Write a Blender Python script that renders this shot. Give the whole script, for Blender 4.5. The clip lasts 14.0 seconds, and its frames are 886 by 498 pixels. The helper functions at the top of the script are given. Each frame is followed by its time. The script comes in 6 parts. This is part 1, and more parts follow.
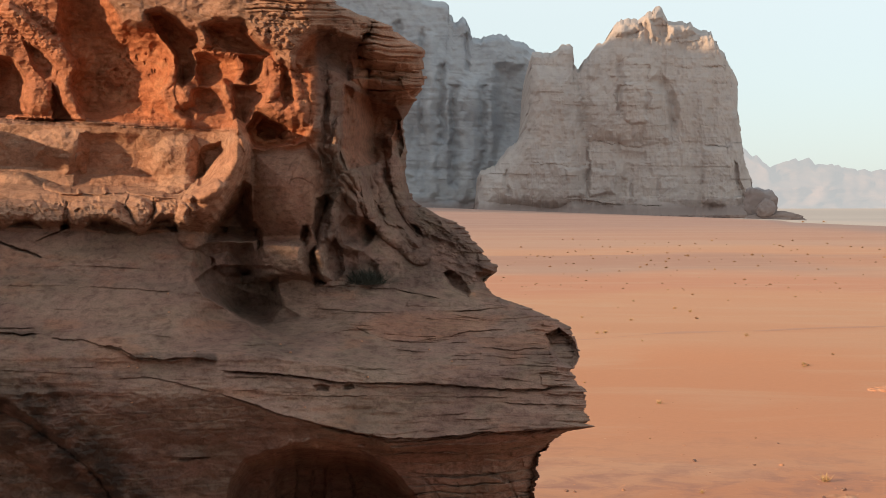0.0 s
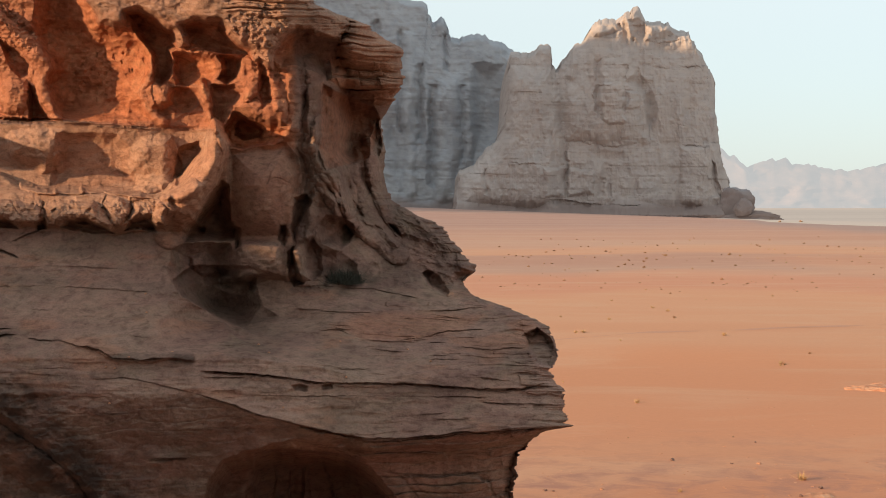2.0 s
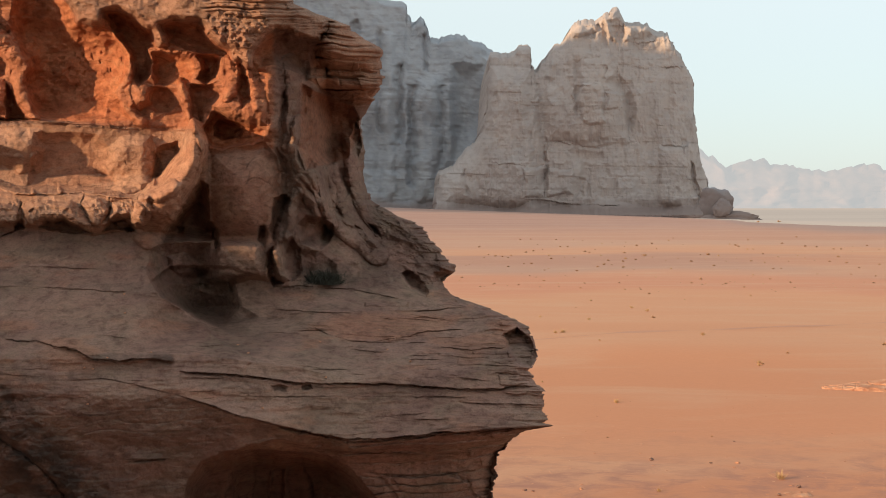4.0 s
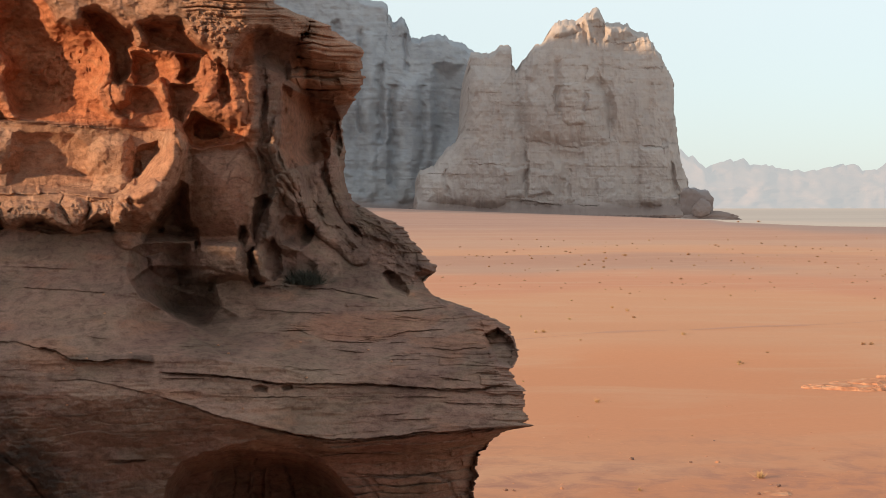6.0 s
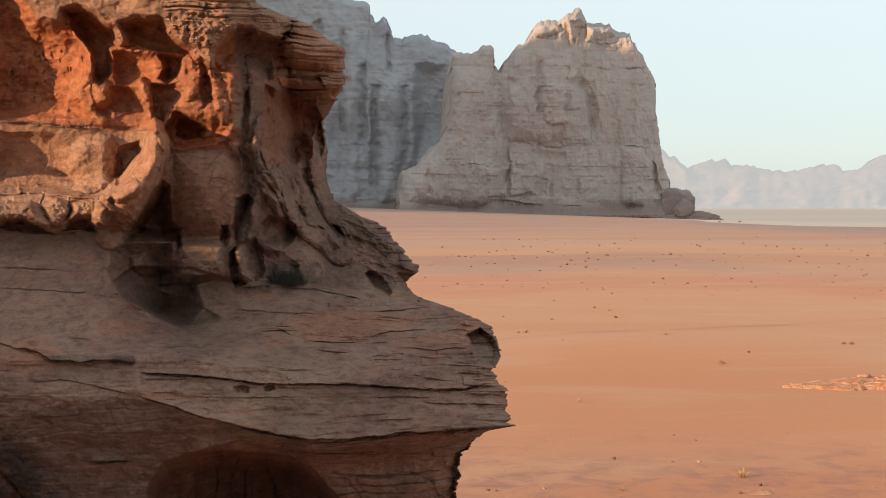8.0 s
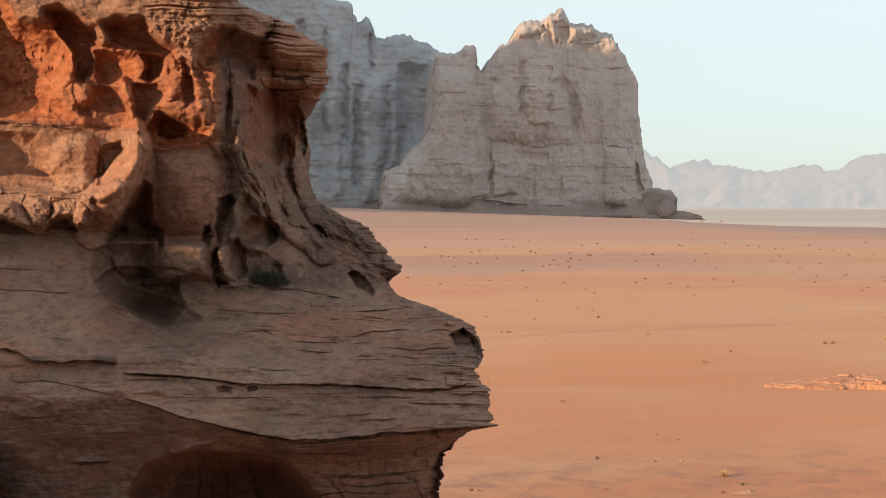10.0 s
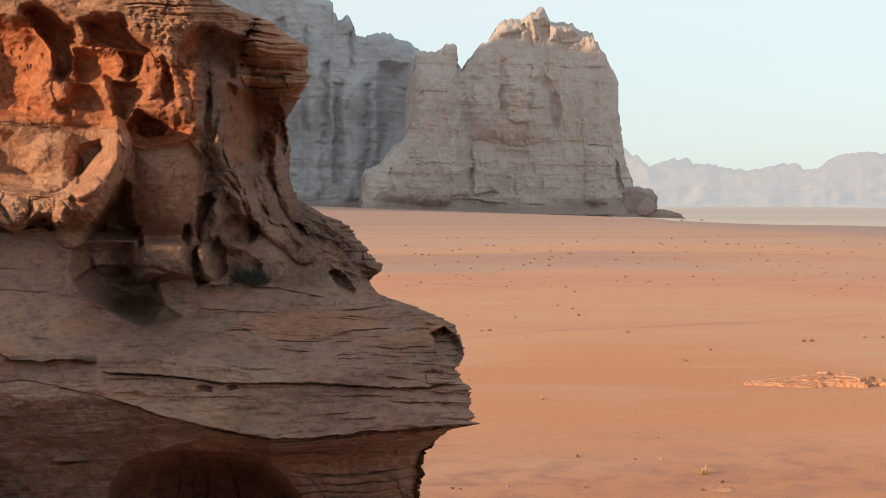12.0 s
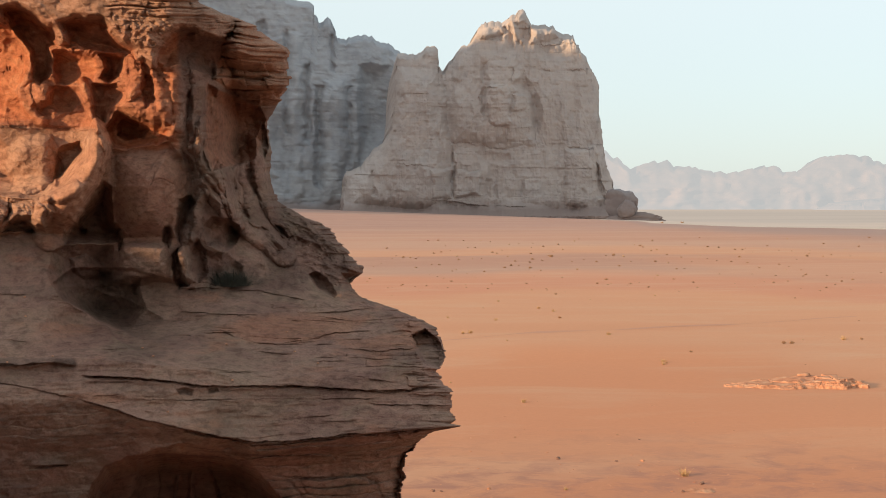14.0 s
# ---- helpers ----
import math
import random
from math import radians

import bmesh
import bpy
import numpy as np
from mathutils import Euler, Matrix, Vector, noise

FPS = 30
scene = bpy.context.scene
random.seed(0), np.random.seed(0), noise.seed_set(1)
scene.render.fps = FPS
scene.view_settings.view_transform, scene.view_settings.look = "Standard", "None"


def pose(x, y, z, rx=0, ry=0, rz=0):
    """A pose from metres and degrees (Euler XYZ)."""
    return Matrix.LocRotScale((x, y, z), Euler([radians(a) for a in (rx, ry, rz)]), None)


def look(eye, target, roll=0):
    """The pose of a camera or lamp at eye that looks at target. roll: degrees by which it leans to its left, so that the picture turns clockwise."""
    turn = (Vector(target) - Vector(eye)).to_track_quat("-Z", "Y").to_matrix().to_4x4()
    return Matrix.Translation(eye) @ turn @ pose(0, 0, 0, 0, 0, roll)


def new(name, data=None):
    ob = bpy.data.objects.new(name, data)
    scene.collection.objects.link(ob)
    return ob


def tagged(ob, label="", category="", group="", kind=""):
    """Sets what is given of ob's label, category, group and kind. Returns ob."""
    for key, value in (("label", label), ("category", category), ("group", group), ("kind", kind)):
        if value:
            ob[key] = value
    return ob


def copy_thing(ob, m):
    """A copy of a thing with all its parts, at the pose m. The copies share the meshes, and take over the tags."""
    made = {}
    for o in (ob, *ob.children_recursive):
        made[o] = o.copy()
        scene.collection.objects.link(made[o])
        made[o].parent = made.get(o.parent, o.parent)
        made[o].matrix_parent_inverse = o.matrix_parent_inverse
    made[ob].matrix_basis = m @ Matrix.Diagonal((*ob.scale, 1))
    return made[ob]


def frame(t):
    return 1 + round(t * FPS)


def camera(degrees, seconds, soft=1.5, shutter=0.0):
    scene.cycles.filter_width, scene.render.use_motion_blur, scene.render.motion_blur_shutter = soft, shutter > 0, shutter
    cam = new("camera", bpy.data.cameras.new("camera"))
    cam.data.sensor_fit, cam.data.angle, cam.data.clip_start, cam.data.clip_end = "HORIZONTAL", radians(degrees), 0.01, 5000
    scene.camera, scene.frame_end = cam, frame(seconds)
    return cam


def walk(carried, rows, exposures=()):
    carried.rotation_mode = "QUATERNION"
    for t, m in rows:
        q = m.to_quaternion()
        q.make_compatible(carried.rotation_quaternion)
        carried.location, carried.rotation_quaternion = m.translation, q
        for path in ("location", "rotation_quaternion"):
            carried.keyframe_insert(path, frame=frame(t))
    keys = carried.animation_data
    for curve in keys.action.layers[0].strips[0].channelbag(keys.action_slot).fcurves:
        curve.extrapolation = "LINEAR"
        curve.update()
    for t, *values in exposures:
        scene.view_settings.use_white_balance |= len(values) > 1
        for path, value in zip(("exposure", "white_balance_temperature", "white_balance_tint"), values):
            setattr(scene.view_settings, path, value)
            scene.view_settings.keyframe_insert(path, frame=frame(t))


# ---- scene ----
cam = camera(37.645, 14.0, soft=0.6)
EYE = 10.4          # eye's height over the plain
# seconds, Euler angles in degrees: a slow pan to the right from a fixed stand
ROWS = [
    (0.0, 88.107, 0.000, 0.000), (0.5, 88.106, 0.004, -0.250), (1.0, 88.103, 0.004, -0.489),
    (1.5, 88.102, 0.006, -0.728), (2.0, 88.097, 0.008, -0.946), (2.5, 88.097, 0.006, -1.170),
    (3.0, 88.099, 0.006, -1.405), (5.5, 88.108, 0.005, -2.473), (6.0, 88.108, 0.005, -2.689),
    (6.5, 88.108, 0.002, -2.889), (7.0, 88.109, -0.004, -3.081), (7.5, 88.109, -0.005, -3.290),
    (8.0, 88.110, -0.002, -3.466), (10.5, 88.103, -0.006, -4.438), (11.0, 88.057, 0.002, -4.661),
    (11.5, 88.056, 0.002, -4.877), (12.0, 88.046, -0.001, -5.074), (12.5, 88.105, -0.003, -5.284),
    (13.0, 88.142, -0.002, -5.498), (13.5, 88.152, 0.002, -5.708), (14.0, 88.156, 0.000, -5.911),
]
EXPOSURE = 0.54
walk(cam, [(t, pose(0, 0, EYE, rx, ry, rz)) for t, rx, ry, rz in ROWS],
     [(0.0, EXPOSURE), (14.0, EXPOSURE)])

# ---- light: a low morning sun from the side, and the open sky ----
SUN_ELEVATION, SUN_BEHIND = 12.0, 26.0     # degrees over the horizon; degrees behind the square left
toward_sun = Vector((-math.cos(radians(SUN_BEHIND)) * math.cos(radians(SUN_ELEVATION)),
                     -math.sin(radians(SUN_BEHIND)) * math.cos(radians(SUN_ELEVATION)),
                     math.sin(radians(SUN_ELEVATION))))
sun = new("sun", bpy.data.lights.new("sun", "SUN"))
sun.data.energy, sun.data.angle, sun.data.color = 3.8, radians(0.6), (1.0, 0.70, 0.42)
sun.matrix_world = look(toward_sun * 50, (0, 0, 0))

world = bpy.data.worlds.new("world")
scene.world = world
world.use_nodes = True
wn = world.node_tree
sky = wn.nodes.new("ShaderNodeTexSky")
sky.sky_type, sky.sun_disc = "NISHITA", False
sky.sun_elevation = radians(SUN_ELEVATION + 5)
sky.sun_rotation = math.atan2(toward_sun.x, toward_sun.y)
sky.altitude, sky.air_density, sky.dust_density, sky.ozone_density = 900, 1.0, 1.6, 1.0
# dusty air: pale at the horizon, a little brighter above the haze, bluer overhead
way = wn.nodes.new("ShaderNodeSeparateXYZ")
wn.links.new(wn.nodes.new("ShaderNodeTexCoord").outputs["Generated"], way.inputs[0])
dust = wn.nodes.new("ShaderNodeValToRGB")
for k, (at, colour) in enumerate(((0.0, (0.495, 0.550, 0.555)), (0.09, (0.580, 0.650, 0.645)), (0.20, (0.680, 0.735, 0.715)), (1.0, (0.510, 0.600, 0.640)))):
    el = dust.color_ramp.elements[k] if k < 2 else dust.color_ramp.elements.new(at)
    el.position, el.color = at, (*colour, 1)
wn.links.new(way.outputs[2], dust.inputs[0])
bright = wn.nodes.new("ShaderNodeMixRGB")
bright.blend_type = "MULTIPLY"
bright.inputs[0].default_value = 1.0
bright.inputs[2].default_value = (10.0, 10.0, 10.0, 1)
wn.links.new(dust.outputs[0], bright.inputs[1])
hue = wn.nodes.new("ShaderNodeMixRGB")
hue.inputs[0].default_value = 0.72
wn.links.new(sky.outputs[0], hue.inputs[1])
wn.links.new(bright.outputs[0], hue.inputs[2])
wn.links.new(hue.outputs[0], wn.nodes["Background"].inputs[0])
wn.nodes["Background"].inputs[1].default_value = 0.10


# ---- materials ----
class Net:
    """A small wrapper that wires one node material."""

    def __init__(self, name, rough=0.9, spec=0.2):
        self.mat = bpy.data.materials.new(name)
        self.mat.use_nodes = True
        self.t = self.mat.node_tree
        self.b = self.t.nodes["Principled BSDF"]
        self.b.inputs["Roughness"].default_value = rough
        self.b.inputs["Specular IOR Level"].default_value = spec
        self.co = self.t.nodes.new("ShaderNodeTexCoord").outputs["Object"]

    def link(self, a, b):
        self.t.links.new(a, b)

    def mapped(self, scale):
        m = self.t.nodes.new("ShaderNodeMapping")
        m.inputs["Scale"].default_value = scale
        self.link(self.co, m.inputs[0])
        return m.outputs[0]

    def noise(self, scale, detail=5.0, rough=0.55, stretch=(1, 1, 1), twist=0.0):
        n = self.t.nodes.new("ShaderNodeTexNoise")
        n.inputs["Scale"].default_value = scale
        n.inputs["Detail"].default_value = detail
        n.inputs["Roughness"].default_value = rough
        n.inputs["Distortion"].default_value = twist
        self.link(self.mapped(stretch), n.inputs["Vector"])
        return n.outputs["Fac"]

    def ramp(self, fac, *stops):
        r = self.t.nodes.new("ShaderNodeValToRGB")
        e = r.color_ramp.elements
        while len(e) < len(stops):
            e.new(0.5)
        for el, (p, c) in zip(e, stops):
            el.position, el.color = p, (*c, 1) if len(c) == 3 else c
        self.link(fac, r.inputs[0])
        return r.outputs[0]

    def mix(self, fac, a, b, kind="MIX"):
        m = self.t.nodes.new("ShaderNodeMixRGB")
        m.blend_type = kind
        for sock, v in zip(m.inputs, (fac, a, b)):
            if isinstance(v, (int, float)):
                sock.default_value = v
            elif isinstance(v, tuple):
                sock.default_value = (*v, 1)
            else:
                self.link(v, sock)
        return m.outputs[0]

    def math(self, op, a, b=0.0):
        m = self.t.nodes.new("ShaderNodeMath")
        m.operation = op
        for sock, v in zip(m.inputs, (a, b)):
            if isinstance(v, (int, float)):
                sock.default_value = v
            else:
                self.link(v, sock)
        return m.outputs[0]

    def attr(self, name):
        a = self.t.nodes.new("ShaderNodeAttribute")
        a.attribute_name = name
        s = self.t.nodes.new("ShaderNodeSeparateColor")
        self.link(a.outputs["Color"], s.inputs[0])
        return s.outputs

    def bump(self, height, strength, distance):
        b = self.t.nodes.new("ShaderNodeBump")
        b.inputs["Strength"].default_value = strength
        b.inputs["Distance"].default_value = distance
        self.link(height, b.inputs["Height"])
        self.link(b.outputs[0], self.b.inputs["Normal"])

    def done(self, colour):
        if isinstance(colour, tuple):
            self.b.inputs["Base Color"].default_value = (*colour, 1)
        else:
            self.link(colour, self.b.inputs["Base Color"])
        return self.mat


def rock_material():
    """Wadi sandstone: brown weathered skin, iron-red fresh rock in the hollows, dark tone for varnish, cracks and
    painted shade.
    """
    n = Net("sandstone", 0.92, 0.12)
    zone = n.attr("zone")
    big = n.noise(0.55, 6, 0.6, (1, 1, 1.6), 0.4)
    mid = n.noise(3.2, 7, 0.62, (1, 1, 1.6))
    fine = n.noise(38, 6, 0.7)
    beds = n.noise(1.7, 8, 0.65, (0.40, 0.40, 1.6), 0.5)
    skin = n.ramp(big, (0.30, (0.182, 0.100, 0.078)), (0.50, (0.295, 0.172, 0.130)), (0.70, (0.378, 0.240, 0.176)))
    skin = n.mix(n.ramp(beds, (0.40, (0, 0, 0)), (0.62, (1, 1, 1))), skin, n.mix(0.22, skin, (0.215, 0.092, 0.070)))
    skin = n.mix(n.ramp(n.noise(1.1, 6, 0.6, (1, 1, 1.8), 0.8), (0.45, (0, 0, 0)), (0.65, (0.6, 0.6, 0.6))), skin, (0.250, 0.170, 0.118))
    fresh = n.ramp(mid, (0.30, (0.29, 0.095, 0.046)), (0.52, (0.43, 0.156, 0.076)), (0.75, (0.50, 0.222, 0.115)))
    pale = n.ramp(mid, (0.30, (0.345, 0.180, 0.115)), (0.70, (0.50, 0.285, 0.185)))
    c = n.mix(zone[2], skin, pale)
    c = n.mix(zone[0], c, fresh)
    speck = n.ramp(fine, (0.34, (0.66, 0.64, 0.62)), (0.50, (1, 1, 1)), (0.68, (1.16, 1.13, 1.10)))
    c = n.mix(0.55, c, speck, "MULTIPLY")
    mottle = n.ramp(n.noise(6.5, 7, 0.68, (1, 1, 1.7), 0.5), (0.36, (0.50, 0.47, 0.45)), (0.50, (1, 1, 1)), (0.66, (1.28, 1.25, 1.21)))
    c = n.mix(0.62, c, mottle, "MULTIPLY")
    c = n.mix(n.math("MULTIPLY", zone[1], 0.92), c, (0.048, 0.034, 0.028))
    grain = n.math("ADD", n.math("MULTIPLY", n.noise(70, 4, 0.7), 0.4), n.math("MULTIPLY", n.noise(11, 7, 0.65, (1, 1, 1.25), 0.3), 1.0))
    n.bump(grain, 0.7, 0.045)
    return n.done(c)


def mountain_material(name, low, mid_tone, high, varnish):
    """Far sandstone cliffs, with varnish streaks, level beds and sandy scree at the foot."""
    n = Net(name, 0.95, 0.05)
    big = n.noise(0.012, 6, 0.6, (1, 1, 0.6), 0.8)
    patch = n.noise(0.045, 6, 0.6, (1, 1, 0.8), 0.6)
    streak = n.noise(0.05, 6, 0.62, (1, 1, 0.14), 0.5)
    beds = n.noise(0.045, 7, 0.65, (0.22, 0.22, 1.5), 0.6)
    c = n.ramp(big, (0.30, low), (0.52, mid_tone), (0.74, high))
    thin = n.noise(0.22, 6, 0.6, (0.10, 0.10, 1.0), 0.3)
    spots = n.noise(0.10, 7, 0.65, (1, 1, 1.3), 0.4)
    c = n.mix(n.ramp(patch, (0.40, (0, 0, 0)), (0.66, (0.65, 0.65, 0.65))), c, high)
    c = n.mix(n.ramp(streak, (0.46, (0, 0, 0)), (0.72, (0.18, 0.18, 0.18))), c, varnish)
    c = n.mix(n.ramp(beds, (0.48, (0, 0, 0)), (0.70, (0.16, 0.16, 0.16))), c, varnish)
    c = n.mix(0.14, c, n.ramp(thin, (0.36, (0.72, 0.72, 0.74)), (0.52, (1, 1, 1)), (0.68, (1.12, 1.11, 1.09))), "MULTIPLY")
    c = n.mix(0.25, c, n.ramp(spots, (0.34, (0.66, 0.66, 0.69)), (0.50, (1, 1, 1)), (0.68, (1.16, 1.14, 1.11))), "MULTIPLY")
    h = n.t.nodes.new("ShaderNodeSeparateXYZ")
    n.link(n.co, h.inputs[0])
    scree = n.math("SUBTRACT", 1.0, n.math("DIVIDE", n.math("ADD", h.outputs[2], n.math("MULTIPLY", n.noise(0.02, 4), 24.0)), 34.0))
    c = n.mix(n.ramp(scree, (0.0, (0, 0, 0)), (0.4, (0.8, 0.8, 0.8))), c, (0.25, 0.175, 0.150))
    n.bump(n.math("ADD", n.math("ADD", n.math("MULTIPLY", thin, 0.5), n.math("MULTIPLY", beds, 0.6)), n.math("MULTIPLY", n.noise(0.13, 7, 0.6, (1, 1, 1.6)), 0.6)), 0.07, 4.0)
    return n.done(c)


def sand_material():
    """Red desert sand with wind-sorted paler and redder sheets and gravel patches."""
    n = Net("desert_sand", 0.95, 0.08)
    sheets = n.noise(0.022, 5, 0.55, (0.14, 1.0, 1), 0.8)
    soil = n.t.nodes.new("ShaderNodeAttribute")
    soil.attribute_name = "soil"
    c = n.ramp(sheets, (0.38, (0.53, 0.215, 0.108)), (0.50, (0.59, 0.262, 0.145)), (0.62, (0.615, 0.350, 0.215)))
    c = n.mix(0.72, c, soil.outputs["Color"])
    blot = n.noise(0.16, 6, 0.6, (0.4, 1, 1), 0.6)
    c = n.mix(n.ramp(blot, (0.50, (0, 0, 0)), (0.70, (0.35, 0.35, 0.35))), c, (0.60, 0.39, 0.26))
    zone = n.attr("zone")
    gravel = n.math("MULTIPLY", zone[0], n.ramp(n.noise(0.55, 7, 0.66, (0.9, 1, 1), 0.5), (0.46, (0, 0, 0)), (0.66, (1, 1, 1))))
    c = n.mix(n.math("MULTIPLY", gravel, 0.8), c, (0.36, 0.175, 0.128))
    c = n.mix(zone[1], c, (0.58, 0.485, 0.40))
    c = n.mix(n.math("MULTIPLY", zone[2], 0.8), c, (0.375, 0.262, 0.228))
    fine = n.noise(5.0, 5, 0.7, (0.6, 1, 1))
    c = n.mix(0.20, c, n.ramp(fine, (0.3, (0.78, 0.76, 0.74)), (0.7, (1.12, 1.12, 1.12))), "MULTIPLY")
    n.bump(n.math("ADD", n.noise(1.3, 5, 0.6, (0.45, 1, 1)), n.math("MULTIPLY", fine, 0.4)), 0.25, 0.10)
    return n.done(c)


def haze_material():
    """The farthest range; the haze over it is imitated by an even pale glow."""
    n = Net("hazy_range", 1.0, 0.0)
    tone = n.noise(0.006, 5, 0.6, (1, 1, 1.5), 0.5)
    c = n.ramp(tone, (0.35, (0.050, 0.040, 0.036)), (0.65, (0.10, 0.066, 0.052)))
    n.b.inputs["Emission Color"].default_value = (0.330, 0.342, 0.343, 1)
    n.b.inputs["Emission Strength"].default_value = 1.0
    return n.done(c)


def twig_material(name, low, high):
    n = Net(name, 0.85, 0.15)
    c = n.ramp(n.noise(14, 3, 0.6), (0.3, low), (0.7, high))
    return n.done(c)


def slab_material():
    """Pale, broken bedrock that shows through the sand."""
    n = Net("pale_bedrock", 0.92, 0.1)
    c = n.ramp(n.noise(1.6, 6, 0.65, (1, 1, 2.5)), (0.3, (0.38, 0.160, 0.088)), (0.5, (0.50, 0.235, 0.135)), (0.72, (0.60, 0.37, 0.24)))
    n.bump(n.noise(9, 6, 0.65), 0.5, 0.05)
    return n.done(c)


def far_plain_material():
    """The farthest flats, whose haze is a pale glow set into the ground."""
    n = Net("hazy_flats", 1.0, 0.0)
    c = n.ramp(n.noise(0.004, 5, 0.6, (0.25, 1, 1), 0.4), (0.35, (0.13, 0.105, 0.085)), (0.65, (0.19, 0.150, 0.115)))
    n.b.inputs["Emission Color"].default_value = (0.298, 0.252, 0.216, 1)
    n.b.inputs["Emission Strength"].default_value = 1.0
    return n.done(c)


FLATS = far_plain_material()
ROCK, SAND, HAZE = rock_material(), sand_material(), haze_material()
CLIFF = mountain_material("cliff_sandstone", (0.395, 0.335, 0.308), (0.440, 0.368, 0.335), (0.475, 0.392, 0.350), (0.365, 0.325, 0.310))
# The massif's haze and bluish shade are put into its rock tones.
HAZED_CLIFF = mountain_material("hazed_cliff", (0.345, 0.348, 0.368), (0.385, 0.378, 0.390), (0.425, 0.405, 0.404), (0.315, 0.325, 0.352))
DRY_TWIG = twig_material("dry_straw", (0.42, 0.26, 0.13), (0.58, 0.38, 0.20))
DARK_TWIG = twig_material("dark_scrub", (0.34, 0.20, 0.115), (0.50, 0.30, 0.17))
GREEN_TWIG = twig_material("grey_green_scrub", (0.035, 0.034, 0.026), (0.075, 0.068, 0.050))
TRACK = twig_material("pressed_sand", (0.50, 0.245, 0.155), (0.55, 0.275, 0.175))
SLAB = slab_material()


# ---- shaping tools ----
def hashed(ix, iy, iz, seed):
    h = (ix.astype(np.int64) * 374761393 + iy.astype(np.int64) * 668265263 + iz.astype(np.int64) * 2147483647 + seed * 1274126177) & 0xFFFFFFFF
    h = ((h ^ (h >> 13)) * 1274126177) & 0xFFFFFFFF
    h = ((h ^ (h >> 15)) * 2246822519) & 0xFFFFFFFF
    return ((h ^ (h >> 16)) & 0xFFFFFF) / float(0xFFFFFF)


def grain(x, z, seed=0):
    """Smooth value noise in the plane, -1 to 1."""
    ix, iz = np.floor(x), np.floor(z)
    fx, fz = x - ix, z - iz
    fx, fz = fx * fx * fx * (fx * (fx * 6 - 15) + 10), fz * fz * fz * (fz * (fz * 6 - 15) + 10)
    zero = np.zeros_like(ix)
    a, b = hashed(ix, iz, zero, seed), hashed(ix + 1, iz, zero, seed)
    c, d = hashed(ix, iz + 1, zero, seed), hashed(ix + 1, iz + 1, zero, seed)
    return 2 * ((a + (b - a) * fx) * (1 - fz) + (c + (d - c) * fx) * fz) - 1


def cloud(x, z, octaves=4, seed=0, gain=0.5):
    total, amp, norm = 0.0, 1.0, 0.0
    for k in range(octaves):
        total = total + amp * grain(x * 2 ** k + 17.3 * k, z * 2 ** k - 9.1 * k, seed + k)
        norm, amp = norm + amp, amp * gain
    return total / norm


def ridges(x, z, octaves=4, seed=0):
    total, amp, norm = 0.0, 1.0, 0.0
    for k in range(octaves):
        total = total + amp * (1 - 2 * np.abs(grain(x * 2 ** k + 5.7 * k, z * 2 ** k + 3.3 * k, seed + k)))
        norm, amp = norm + amp, amp * 0.5
    return total / norm


def cells(x, z, seed=0):
    """Distance to the nearest and to the second nearest of scattered points, and that cell's own random number."""
    ix, iz = np.floor(x), np.floor(z)
    near, second, own = np.full_like(x, 9.0), np.full_like(x, 9.0), np.zeros_like(x)
    for dx in (-1, 0, 1):
        for dz in (-1, 0, 1):
            cx, cz = ix + dx, iz + dz
            one = np.ones_like(cx)
            d = np.hypot(cx + 0.1 + 0.8 * hashed(cx, cz, one, seed) - x, cz + 0.1 + 0.8 * hashed(cx, cz, one * 2, seed) - z)
            closer = d < near
            second = np.where(closer, near, np.minimum(second, d))
            own = np.where(closer, hashed(cx, cz, one * 3, seed), own)
            near = np.minimum(near, d)
    return near, second, own


def ease(a, b, v):
    s = np.clip((v - a) / (b - a), 0, 1)
    return s * s * (3 - 2 * s)


def along(x, z, path):
    """Distance from each place to a broken line, and how far along it the nearest spot is (0 to 1)."""
    best, where = np.full_like(x, 1e9), np.zeros_like(x)
    n = len(path) - 1
    for k, ((x0, z0), (x1, z1)) in enumerate(zip(path, path[1:])):
        dx, dz = x1 - x0, z1 - z0
        s = np.clip(((x - x0) * dx + (z - z0) * dz) / (dx * dx + dz * dz + 1e-9), 0, 1)
        d = np.hypot(x - x0 - s * dx, z - z0 - s * dz)
        where = np.where(d < best, (k + s) / n, where)
        best = np.minimum(best, d)
    return best, where


def sheet(name, verts, faces, material, smooth=True, zone=None):
    """A mesh object from arrays of corners and quads."""
    me = bpy.data.meshes.new(name)
    me.vertices.add(len(verts))
    me.vertices.foreach_set("co", np.asarray(verts, dtype=np.float32).ravel())
    me.loops.add(faces.size)
    me.loops.foreach_set("vertex_index", faces.astype(np.int32).ravel())
    me.polygons.add(len(faces))
    me.polygons.foreach_set("loop_start", np.arange(0, faces.size, faces.shape[1], dtype=np.int32))
    me.update(calc_edges=True)
    me.validate()
    me.polygons.foreach_set("use_smooth", np.full(len(me.polygons), smooth))
    if zone is not None:
        layer = me.color_attributes.new("zone", "FLOAT_COLOR", "POINT")
        layer.data.foreach_set("color", np.asarray(zone, dtype=np.float32).ravel())
    me.materials.append(material)
    return new(name, me)


def quads(rows, cols, wrap=False):
    """Quads of a rows x cols grid of corners."""
    i, j = np.meshgrid(np.arange(rows - 1), np.arange(cols if wrap else cols - 1), indexing="ij")
    a, b = i * cols + j, i * cols + (j + 1) % cols
    return np.stack([a, b, b + cols, a + cols], axis=-1).reshape(-1, 4)


